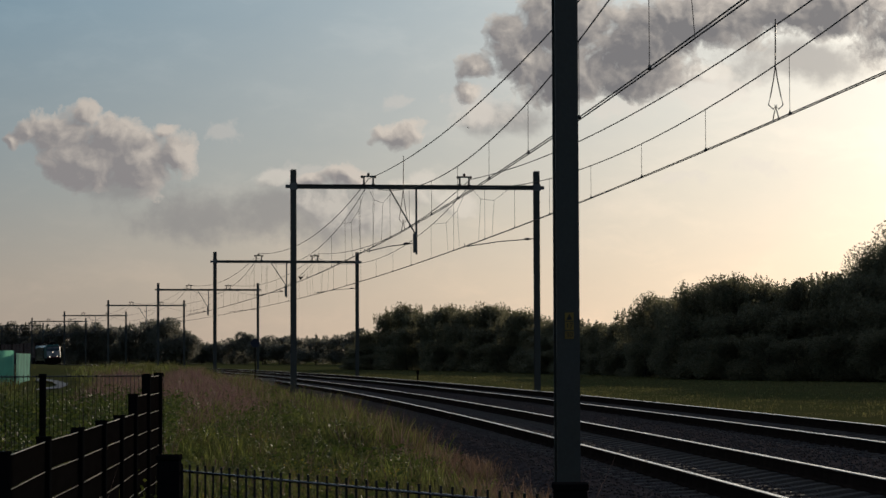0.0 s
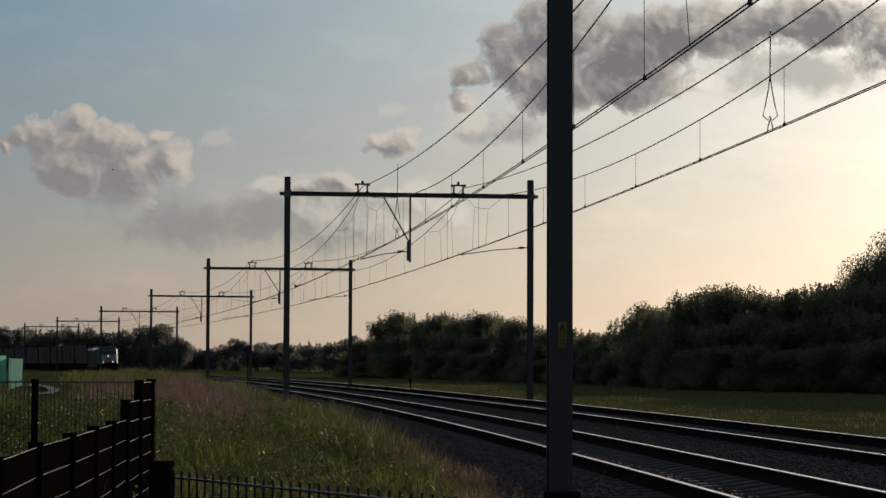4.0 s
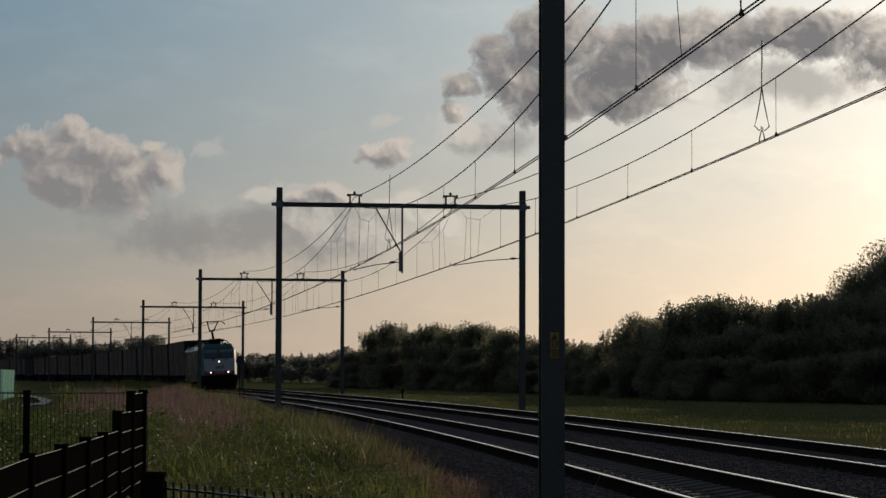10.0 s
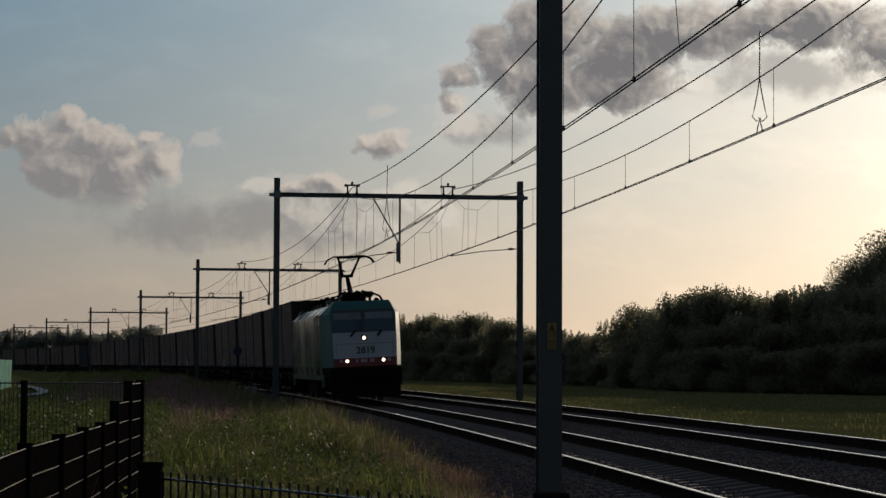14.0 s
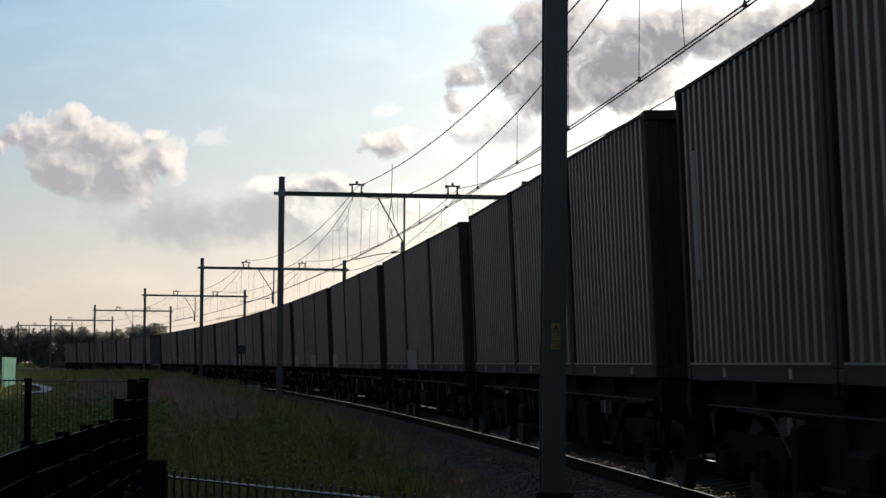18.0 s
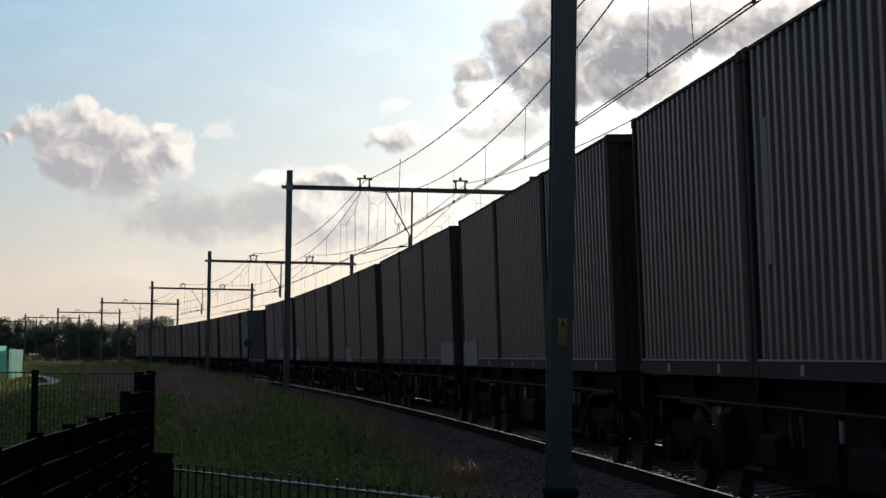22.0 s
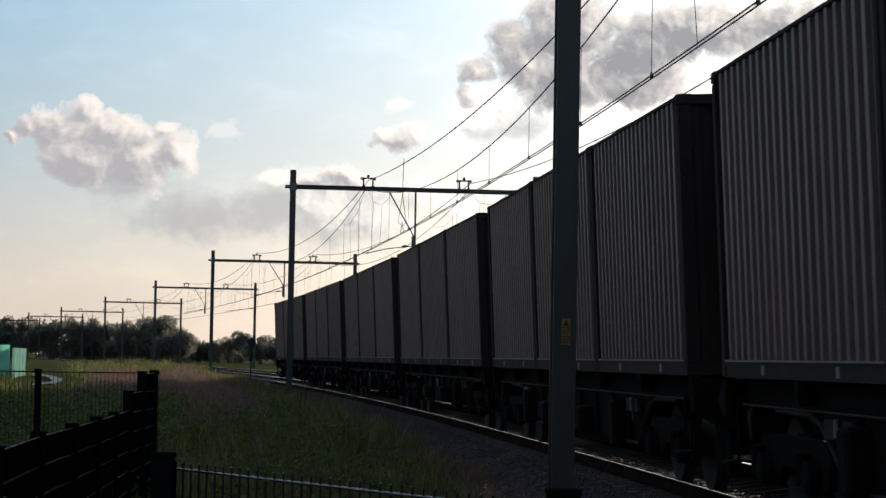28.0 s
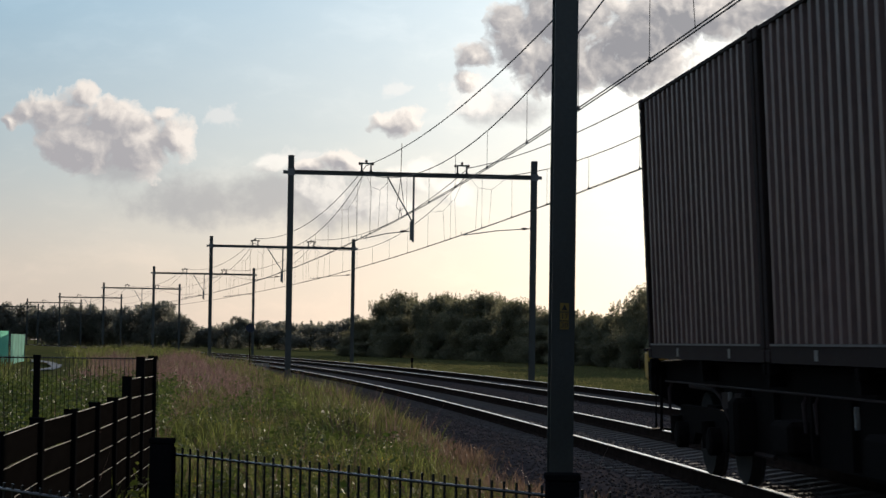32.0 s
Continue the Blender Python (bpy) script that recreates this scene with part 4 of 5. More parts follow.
    slab(bm, [(-1.1, 3.58), (1.1, 3.58), (0.95, 3.66), (-0.95, 3.66)], 1, 1.98, 16.92)
    part("roof", bm, SILVER, L)
    bm = bmesh.new()
    box(bm, -1.3, 1.3, 1.0, 17.9, 0.85, 1.0)
    part("underframe", bm, UNDER, L)
    bm = bmesh.new()
    box(bm, -1.25, 1.25, 7.2, 11.7, 0.32, 0.9, 0.06)
    part("transformer_tank", bm, UNDER, L)
    for y in (4.2, 14.7):
        bogie(L, y, 2.6, 0.6)
    # roof gear and pantographs
    for y in (3.2, 5.0, 7.0, 9.5, 12.0, 14.0, 15.8):
        for x in (-0.55, 0.55):
            part("roof_insulator", tube(bmesh.new(), [(x, y, 3.62), (x, y, 3.92)], [0.07, 0.05], 8), PORCELAIN, L)
    bm = bmesh.new()
    tube(bm, [(-0.55, 3.2, 3.94), (-0.55, 9.5, 3.94), (0.0, 10.2, 3.98), (0.55, 12, 3.94), (0.55, 15.8, 3.94)], 0.03, 6)
    tube(bm, [(0.55, 5.0, 3.94), (0.55, 9.5, 3.99)], 0.03, 6)
    part("roof_busbar", bm, WIRE, L)
    for y, up, d in ((5.2, 1.98, 1), (2.9, 0.0, 1), (12.4, 0.0, -1), (15.3, 0.0, -1)):
        bm = bmesh.new()
        for x in (-0.5, 0.5):
            box(bm, x - 0.04, x + 0.04, y - 0.7, y + 0.7, 3.90, 3.97)
        for yy in (y - 0.65, y + 0.65):
            box(bm, -0.55, 0.55, yy - 0.04, yy + 0.04, 3.90, 3.97)
        base = part("pantograph_base", bm, UNDER, L)
        if not up:
            bm = bmesh.new()
            for x in (-0.55, -0.2, 0.2, 0.55):
                tube(bm, [(x, y - 0.8, 3.99), (x * 0.8, y - 0.2, 4.06), (x * 0.6, y + d * 0.9, 4.16)], 0.055, 7)
            box(bm, -0.6, 0.6, y - 0.32, y + 0.32, 4.03, 4.12, 0.02)
            part("folded_frame", bm, UNDER, base, "folded sooty pantograph frame")
        bm = bmesh.new()
        box(bm, -0.28, 0.28, y - 0.45, y + 0.25, 3.7, 3.98, 0.03)
        tube(bm, [(-0.3, y + 0.3, 3.86), (-0.3, y + 0.8, 3.9), (-0.3, y + 1.0, 4.02)], 0.05, 7)
        tube(bm, [(0.3, y + 0.3, 3.86), (0.3, y + 0.8, 3.9), (0.3, y + 1.0, 4.02)], 0.05, 7)
        part("drive_unit", bm, UNDER, base, "sooty pantograph drive and dampers")
        zk, zt = 4.05 + up * 0.40, 4.03 + up * 0.76
        yk = y + d * (0.9 if up else 1.2)
        bm = bmesh.new()
        tube(bm, [(0, y - d * 0.4, 4.0), (0, yk, zk)], [0.1, 0.075], 8)
        tube(bm, [(0.12, y - d * 0.15, 4.0), (0.08, yk + d * 0.1, zk - 0.1)], 0.025, 6)
        part("lower_arm", bm, UNDER, base)
        bm = bmesh.new()
        for x in (-1, 1):
            tube(bm, [(0.17 * x, yk, zk), (0.19 * x, yk - d * 0.05, zk + 0.06), (0.42 * x, y - d * 0.2, zt)], [0.05, 0.055, 0.04], 7)
        tube(bm, [(-0.24, yk, zk), (0.24, yk, zk)], 0.06, 8)
        part("upper_arm", bm, UNDER, base)
        bm = bmesh.new()
        for yy in (-0.18, 0.18):
            yc = y - d * 0.25 + yy
            tube(bm, [(-0.95, yc, zt - 0.26), (-0.86, yc, zt - 0.10), (-0.6, yc, zt + 0.02), (0.6, yc, zt + 0.02), (0.86, yc, zt - 0.10), (0.95, yc, zt - 0.26)], 0.028, 6)
        box(bm, -0.48, 0.48, y - d * 0.25 - 0.2, y - d * 0.25 + 0.2, zt - 0.05, zt - 0.02)
        part("collector_head", bm, UNDER, base, "pantograph collector head with turned-down horns")
    bm = bmesh.new()
    tube(bm, [(0.62, 1.6, 3.6), (0.62, 1.6, 3.78), (0.62, 1.6, 3.84)], [0.1, 0.1, 0.05], 10)
    part("horn", bm, UNDER, L)
    return L


ROW_T = [0, 1, 2, 3, 4, 5, 6, 7, 8, 9, 10, 11, 12, 13, 14, 15, 16, 16.5, 17, 17.5, 18, 18.5, 19, 20, 21, 22, 23, 24, 25, 26, 27, 28, 29, 30, 31, 32]
LOCO = locomotive()
WAGON_GAP, N_WAGONS, BEHIND = 20.1, 18, 18.85
TRAIN = [(LOCO, 0.0, 5.25, 0.0, True)]
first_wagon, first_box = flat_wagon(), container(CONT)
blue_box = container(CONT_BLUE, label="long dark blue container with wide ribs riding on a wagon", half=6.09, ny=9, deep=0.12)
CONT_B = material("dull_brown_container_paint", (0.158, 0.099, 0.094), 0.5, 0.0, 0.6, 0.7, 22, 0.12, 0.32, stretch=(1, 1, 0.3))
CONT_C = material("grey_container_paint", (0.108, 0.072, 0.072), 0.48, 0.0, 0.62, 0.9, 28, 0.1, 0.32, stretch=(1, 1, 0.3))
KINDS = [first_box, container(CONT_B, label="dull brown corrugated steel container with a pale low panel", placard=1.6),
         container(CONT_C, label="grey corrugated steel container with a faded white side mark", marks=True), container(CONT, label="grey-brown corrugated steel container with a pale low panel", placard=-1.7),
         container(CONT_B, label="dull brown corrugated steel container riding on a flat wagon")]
PLAN = "202020210" + "021031020201304010" + "401430404" + "414044404404044044"
fresh = set()
for i in range(N_WAGONS):
    wg = first_wagon if i == 0 else copy_thing(first_wagon, Matrix())
    mid = BEHIND + WAGON_GAP * (i + 0.5)
    TRAIN.append((wg, mid, 7.1, None, False))
    for k in range(3):
        if i == 11 and k == 1:
            continue
        if i == 11 and k == 0:
            TRAIN.append((blue_box, mid, 7.1, -3.06, False))
            continue
        kind = KINDS[int(PLAN[(i * 3 + k) % len(PLAN)])]
        bx = copy_thing(kind, Matrix()) if kind in fresh else kind
        fresh.add(kind)
        TRAIN.append((bx, mid, 7.1, (k - 1) * 6.12, False))


last = TRAIN[-4][0]
for sx in (-1.12, 1.12):
    tl = part("tail_marker", box(bmesh.new(), sx - 0.11, sx + 0.13, 9.36, 9.62, 1.04, 1.38, 0.03), material("orange_tail_marker", (0.7, 0.42, 0.06), 0.5), last, "faded orange tail marker")
    part("hood", box(bmesh.new(), sx - 0.12, sx + 0.14, 9.35, 9.63, 1.38, 1.41, 0.01), UNDER, tl)


def motions():
    for ob, behind, half, along, loco in TRAIN:
        rows = []
        for t in ROW_T:
            front = FRONT0 - SPEED * t + float(np.interp(t, [a for a, _ in LAG], [b for _, b in LAG]))
            if loco:
                m = vehicle_pose(front + LEN / 2, half) @ pose(0, -LEN / 2, 0)
            else:
                m = vehicle_pose(front + behind, half)
                if along is not None:
                    m = m @ pose(0, along, BOX_Z0)
                if ob is blue_box:
                    m = m @ pose(0, 0, -0.18)
            rows.append((t, m))
        walk(ob, rows)
    for ob, rows in BIRDS:
        walk(ob, rows)


# ---------- sleepers and stones ----------
def sleeper_mesh():
    bm = bmesh.new()
    sec = [(-0.15, 0), (-0.11, 0.19), (0.11, 0.19), (0.15, 0)]
    prof = [(-1.26, 1.0), (-0.6, 1.0), (-0.25, 0.82), (0.25, 0.82), (0.6, 1.0), (1.26, 1.0)]
    rings = [[bm.verts.new((x, y, z * k - 0.19)) for y, z in sec] for x, k in prof]
    for q, w in zip(rings, rings[1:]):
        for k in range(3):
            bm.faces.new((q[k], q[k + 1], w[k + 1], w[k]))
    bm.faces.new(rings[0])
    bm.faces.new(rings[-1][::-1])
    return mesh_of("sleeper", bm, CONCRETE)


def sleepers():
    me = sleeper_mesh()
    lean = -math.degrees(CANT / 1.507)
    bed = bpy.data.objects["track_bed"]
    rest_v, rest_f = [], []
    base_v = [v.co.copy() for v in me.vertices]
    polys = [list(p.vertices) for p in me.polygons]
    for c, lift, lim in ((0.0, 0.0, 85), (SPACING, LIFT, 82)):
        s = -6.0
        while s < 300:
            m = Matrix.Translation(line(s, c, lift + CANT / 2 - 0.165)) @ pose(0, 0, 0, 0, lean, math.degrees(heading(s)))
            if s < lim:
                ob = new("sleeper", me)
                ob.parent, ob.matrix_basis = bed, m
            else:
                k = len(rest_v)
                rest_v += [m @ v for v in base_v]
                rest_f += [[i + k for i in p] for p in polys]
            s += 0.6
    far = bpy.data.meshes.new("sleepers")
    far.from_pydata(rest_v, [], rest_f)
    far.materials.append(CONCRETE)
    tagged(new("sleepers", far), "grey concrete sleepers further along the tracks", "sleepers", kind="stuff")


sleepers()


def loose_stones():
    """Crushed stones lying on the bed, as one heap."""
    rng = np.random.default_rng(9)
    n = 80000
    s = -5 + 134 * rng.uniform(0, 1, n) ** 1.5
    lat = rng.uniform(-3.15, 7.0, n)
    sec = [(-3.25, GROUND - 0.25), (-2.75, -0.62), (-1.75, -0.26), (-1.3, -0.20), (1.3, -0.14), (SPACING - 1.3, -0.10), (SPACING + 1.4, -0.02), (SPACING + 1.9, -0.08), (SPACING + 3.3, GROUND - 0.25)]
    z = np.interp(lat, [a for a, _ in sec], [b for _, b in sec])
    x, y, t = np.interp(s, SS, LX), np.interp(s, SS, LY), np.interp(s, SS, TH)
    p = np.stack([x + lat * np.cos(t), y + lat * np.sin(t), z + 0.012], 1)
    r = rng.uniform(0.014, 0.032, n)[:, None]
    oct_v = np.array([(1, 0, 0), (-1, 0, 0), (0, 1, 0), (0, -1, 0), (0, 0, 0.9), (0, 0, -0.9)])
    v = p[:, None] + oct_v[None] * r[:, None] * rng.uniform(0.6, 1.3, (n, 6, 1))
    f = np.array([(0, 2, 4), (2, 1, 4), (1, 3, 4), (3, 0, 4), (2, 0, 5), (1, 2, 5), (3, 1, 5), (0, 3, 5)])
    f = (np.arange(n)[:, None, None] * 6 + f[None]).reshape(-1, 3)
    tagged(new("ballast_stones", raw_mesh("ballast_stones", v.reshape(-1, 3), f, STONE)), "loose dark grey crushed stones on the track bed", "ballast", kind="stuff")


loose_stones()


# ---------- trees ----------
def leaf_cloud(rng, lobes, n, size):
    """Leaf quads scattered in the outer shells of several lobes."""
    per = np.array([l[3] * l[4] * l[5] for l in lobes]) ** 0.67
    pick = rng.choice(len(lobes), n, p=per / per.sum())
    L = np.array(lobes)[pick]
    d = rng.normal(size=(n, 3))
    d /= np.linalg.norm(d, axis=1)[:, None]
    r = rng.uniform(0.25, 1.12, n)[:, None] ** 0.6
    c = L[:, :3] + d * r * L[:, 3:]
    a, b = rng.normal(size=(n, 3)), rng.normal(size=(n, 3))
    a /= np.linalg.norm(a, axis=1)[:, None]
    b -= (a * b).sum(1)[:, None] * a
    b /= np.linalg.norm(b, axis=1)[:, None]
    s = size * rng.uniform(0.5, 1.4, n)[:, None]
    v = np.stack([c - a * s, c + b * s * 0.5, c + a * s, c - b * s * 0.5], 1).reshape(-1, 3)
    return v, np.arange(n * 4).reshape(-1, 4)


def tree_kind(name, seed, height, width, n, size, leaf, base=0.15, label="", lobes_n=14, spiky=0.0):
    rng = np.random.default_rng(seed)
    t = empty(name, None, label, "tree" if "tree" in name else "shrub", "trees along the field" if "tree" in name else "thicket along the field")
    lobes = []
    for i in range(lobes_n):
        u = rng.uniform(0, 1)
        z = height * (base + (0.9 - base) * u)
        rad = width / 2 * (1 - 0.75 * max(0, u - 0.35)) * rng.uniform(0.2, 0.85)
        an = rng.uniform(0, 6.28)
        w = width * rng.uniform(0.16, 0.28)
        lobes.append((math.cos(an) * rad, math.sin(an) * rad, z, w, w, w * rng.uniform(0.7, 1.1)))
    for i in range(int(lobes_n * spiky)):
        an, rad = rng.uniform(0, 6.28), width / 2 * rng.uniform(0, 0.9)
        lobes.append((math.cos(an) * rad, math.sin(an) * rad, height * rng.uniform(0.78, 1.0), width * 0.035, width * 0.035, height * 0.1))
    v, f = leaf_cloud(rng, lobes, n, size)
    v[:, 2] = np.maximum(v[:, 2], 0.05)
    crown = new("crown", raw_mesh("crown", v, f, leaf))
    crown.parent = t
    bm = bmesh.new()
    tube(bm, [(0, 0, -0.3), (0.05, 0, height * 0.3), (-0.05, 0.1, height * 0.55), (0, 0, height * 0.85)], [height * 0.03, height * 0.022, height * 0.014, 0.02], 7)
    for l in lobes[:8]:
        tube(bm, [(0, 0, l[2] * 0.45), (l[0] * 0.5, l[1] * 0.5, l[2] * 0.75), (l[0], l[1], l[2])], [height * 0.012, height * 0.008, 0.015], 5)
    part("trunk", bm, BARK, t)
    return t


SHRUBS = [tree_kind("thicket_shrub", 10 + i, 6.0, 6.0, 20000, 0.1, LEAF, 0.06, "dense dark green leafy shrub at the field's edge", 20, 4.5) for i in range(4)]
FARTREES = [tree_kind("far_tree", 30 + i, 10.0, 9.0, 6500, 0.27, LEAF_FAR_HAZE, 0.1, "dark leafy tree in the distant row beyond the fields, haze put into its leaf colour", 14, 1.2) for i in range(4)]
BIG = tree_kind("oak_tree", 50, 12.0, 11.0, 130000, 0.1, LEAF, 0.08, "tall dark broad-crowned tree behind the thicket", 80, 0.1)


def plant(kind, x, y, k, kz, used):
    ob = kind if kind not in used else copy_thing(kind, Matrix())
    used.add(kind)
    ob.matrix_basis = Matrix.Translation((x, y, float(ground_z(x, y)))) @ Matrix.Rotation(random.uniform(0, 6.28), 4, "Z") @ Matrix.Diagonal((k, k, kz, 1))
    return ob


def at_px(col, depth):
    """The place at that depth in the direction of a column of the first view."""
    return (col - 784) / 4000 * depth


def woods():
    rnd = random.Random(4)
    used = set()
    # thicket beside the field: direction column, distance, height
    prof = [(640, 350, 4.0), (680, 345, 5.5), (705, 335, 8.6), (760, 320, 8.4), (830, 300, 8.2), (900, 280, 7.2), (950, 262, 6.4), (1000, 250, 5.6), (1060, 240, 5.0), (1105, 228, 5.2), (1140, 215, 6.6), (1200, 200, 7.2), (1260, 192, 7.5), (1310, 186, 7.8), (1380, 182, 7.3), (1450, 178, 7.5), (1520, 174, 7.9), (1600, 170, 8.3), (1700, 165, 8.0), (1850, 158, 8.0)]
    cols = [p[0] for p in prof]
    c = 640.0
    while c < 1880:
        d, h = np.interp(c, cols, [p[1] for p in prof]), np.interp(c, cols, [p[2] for p in prof])
        for row in (-1, 0, 1, 2):
            dd = d + row * 5 + rnd.uniform(-2, 2)
            hh = h * (dd / d) * rnd.uniform(0.86, 1.05) * (0.45 if row < 0 else 0.75 if row == 0 else 1.0)
            k = rnd.uniform(0.8, 1.1) * (0.7 + 0.3 * h / 7)
            plant(SHRUBS[rnd.randrange(4)], at_px(c + rnd.uniform(-15, 15), dd), dd, k, hh / 6.0, used)
        c += 2.6 / d * 4000
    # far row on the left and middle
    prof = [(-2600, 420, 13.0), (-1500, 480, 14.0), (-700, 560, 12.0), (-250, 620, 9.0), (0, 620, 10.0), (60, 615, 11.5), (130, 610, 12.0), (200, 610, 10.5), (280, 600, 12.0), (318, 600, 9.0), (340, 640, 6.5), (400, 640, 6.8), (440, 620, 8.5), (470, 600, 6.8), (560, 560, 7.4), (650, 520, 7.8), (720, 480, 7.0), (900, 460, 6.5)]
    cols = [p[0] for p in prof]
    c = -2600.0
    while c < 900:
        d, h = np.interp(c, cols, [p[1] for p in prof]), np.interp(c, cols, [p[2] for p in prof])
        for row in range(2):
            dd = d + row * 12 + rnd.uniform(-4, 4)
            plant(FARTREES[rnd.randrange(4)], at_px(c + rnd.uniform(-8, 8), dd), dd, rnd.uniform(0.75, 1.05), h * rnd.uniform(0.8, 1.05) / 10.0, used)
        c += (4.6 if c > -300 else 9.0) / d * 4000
    for col, d, k, kz in ((1562, 186, 0.8, 0.86), (1630, 188, 1.0, 1.03), (1720, 190, 1.25, 1.2), (1830, 192, 1.3, 1.3)):
        plant(BIG, at_px(col, d), d, k, kz, used)


woods()


# ---------- grass ----------
def tussocks(name, label, clumps, per, lat0, lat1, s0, s1, power, h, wide, mat, seed, keep=None, spread=0.16):
    """Grass in uneven tufts that lean out from their middles."""
    rng = np.random.default_rng(seed)
    s = s0 + (s1 - s0) * rng.uniform(0, 1, clumps) ** power
    lat = rng.uniform(lat0, lat1, clumps)
    cx, cy, t = np.interp(s, SS, LX), np.interp(s, SS, LY), np.interp(s, SS, TH)
    cx, cy = cx + lat * np.cos(t), cy + lat * np.sin(t)
    if keep is not None:
        m = keep(cx, cy, lat, s, rng)
        cx, cy, s = cx[m], cy[m], s[m]
    k = len(cx)
    big = np.sin(cx * 0.9 + 0.31 * cy) * np.cos(cy * 0.23 - cx * 0.5) + 0.5 * np.sin(cy * 0.71 + cx * 1.9)
    hc = h * np.clip(0.72 + 0.5 * big + rng.normal(0, 0.42, k), 0.15, 2.4)
    n = k * per
    i = np.repeat(np.arange(k), per)
    a, r = rng.uniform(0, 6.283, n), spread * rng.uniform(0, 1, n) ** 0.7 * (0.6 + hc[i])
    x, y = cx[i] + np.cos(a) * r, cy[i] + np.sin(a) * r
    z = ground_z(x, y)
    hh = hc[i] * rng.uniform(0.45, 1.15, n)
    out = hh * rng.uniform(0.1, 0.6, n)
    la = a + rng.normal(0, 0.7, n)
    lx, ly = np.cos(la) * out, np.sin(la) * out
    an = rng.uniform(0, 6.283, n)
    w = wide * rng.uniform(0.6, 1.5, n)
    c, q = np.cos(an) * w, np.sin(an) * w
    p = np.stack([x, y, z], 1)
    v = np.empty((n, 5, 3))
    v[:, 0] = p + np.stack([-c, -q, 0 * c - 0.03], 1)
    v[:, 1] = p + np.stack([c, q, 0 * c - 0.03], 1)
    v[:, 2] = p + np.stack([lx * 0.35 + c * 0.8, ly * 0.35 + q * 0.8, hh * 0.62], 1)
    v[:, 3] = p + np.stack([lx * 0.35 - c * 0.8, ly * 0.35 - q * 0.8, hh * 0.62], 1)
    v[:, 4] = p + np.stack([lx, ly, hh * 0.97], 1)
    j = np.arange(n)[:, None] * 5
    f = np.concatenate([j + [[0, 1, 2]], j + [[0, 2, 3]], j + [[3, 2, 4]]])
    ob = new(name, raw_mesh(name, v.reshape(-1, 3), f, mat))
    return tagged(ob, label, "grass", kind="stuff")


def pinkish(x, y, lat, s, rng):
    edge = np.clip((s - 56) / 14, -3, 1.5) + 0.6 * np.sin(x * 0.5 + y * 0.11) - np.clip((-lat - 9) / 2, 0, 3) - np.clip((lat + 5.6) / 0.8, 0, 4)
    return (edge > rng.normal(0, 0.5, len(x))) & (lat < -4.0)


def off_pool(x, y, lat, s, rng):
    col = 784 + 4000 * x / y + rng.normal(0, 16, len(x))
    return greenish(x, y, lat, s, rng) & ~((col > 25) & (col < 150) & (y > 70))


def greenish(x, y, lat, s, rng):
    return ~pinkish(x, y, lat, s, rng) | (rng.uniform(0, 1, len(x)) < 0.45)


def patches(f, cut):
    return lambda x, y, lat, s, rng: np.sin(x * 1.3 * f + y * 0.47 * f) * np.cos(y * 0.61 * f - x * 0.7) + rng.normal(0, 0.25, len(x)) > cut


tussocks("verge_grass", "uneven green grass tufts on the verge between fence and track", 11000, 17, -14, -2.95, 11, 70, 1.15, 0.31, 0.0058, GRASS, 1, greenish, 0.2)
tussocks("verge_grass", "green grass tufts on the verge beside the bar fence", 2200, 18, -12, -2.95, -8, 11, 1.0, 0.3, 0.005, GRASS, 7, None, 0.2)
tussocks("verge_grass", "olive grass on the verge further along the track", 10000, 9, -24, -3.2, 55, 260, 1.2, 0.40, 0.014, GRASS, 2, off_pool, 0.3)
tussocks("dry_grass", "dry pinkish seeding grass beside the track", 4600, 13, -11, -4.0, 44, 150, 1.2, 0.46, 0.0075, GRASS_DRY, 3, pinkish, 0.2)
tussocks("dry_grass", "thin dry seed stalks standing out of the green verge", 1300, 5, -10, -2.4, 13, 75, 1.0, 0.62, 0.0035, GRASS_DRY, 6, patches(0.5, -0.1), 0.1)
tussocks("dead_grass", "dead tan grass and weeds on the edge of the ballast", 4600, 11, -3.4, -1.95, 14, 66, 1.0, 0.27, 0.006, GRASS_TAN, 4, None, 0.12)
tussocks("meadow_grass", "short green meadow grass beyond the tracks", 20000, 9, 7.6, 75, 35, 330, 1.0, 0.1, 0.012, GRASS_MEADOW, 5, None, 0.9)
tussocks("meadow_grass", "tall pale grass tufts along the far side of the line", 520, 26, 7.0, 9.4, 62, 200, 1.0, 0.5, 0.006, GRASS_MEADOW, 35, patches(0.25, 0.05), 0.3)


tussocks("verge_grass", "tall mixed grass along the shoulder of the ballast", 5200, 12, -4.6, -2.45, 40, 250, 1.3, 0.44, 0.009, GRASS, 31, None, 0.16)
tussocks("dry_grass", "tall reddish seeding grass along the shoulder of the ballast", 1500, 9, -5.8, -2.6, 62, 170, 1.2, 0.5, 0.006, GRASS_DRY, 32, patches(0.4, -0.35), 0.14)
tussocks("dead_grass", "tan withered grass on the ballast slope", 1900, 12, -2.7, -1.7, 15, 46, 1.0, 0.26, 0.005, GRASS_TAN, 33, patches(0.7, -0.2), 0.14)


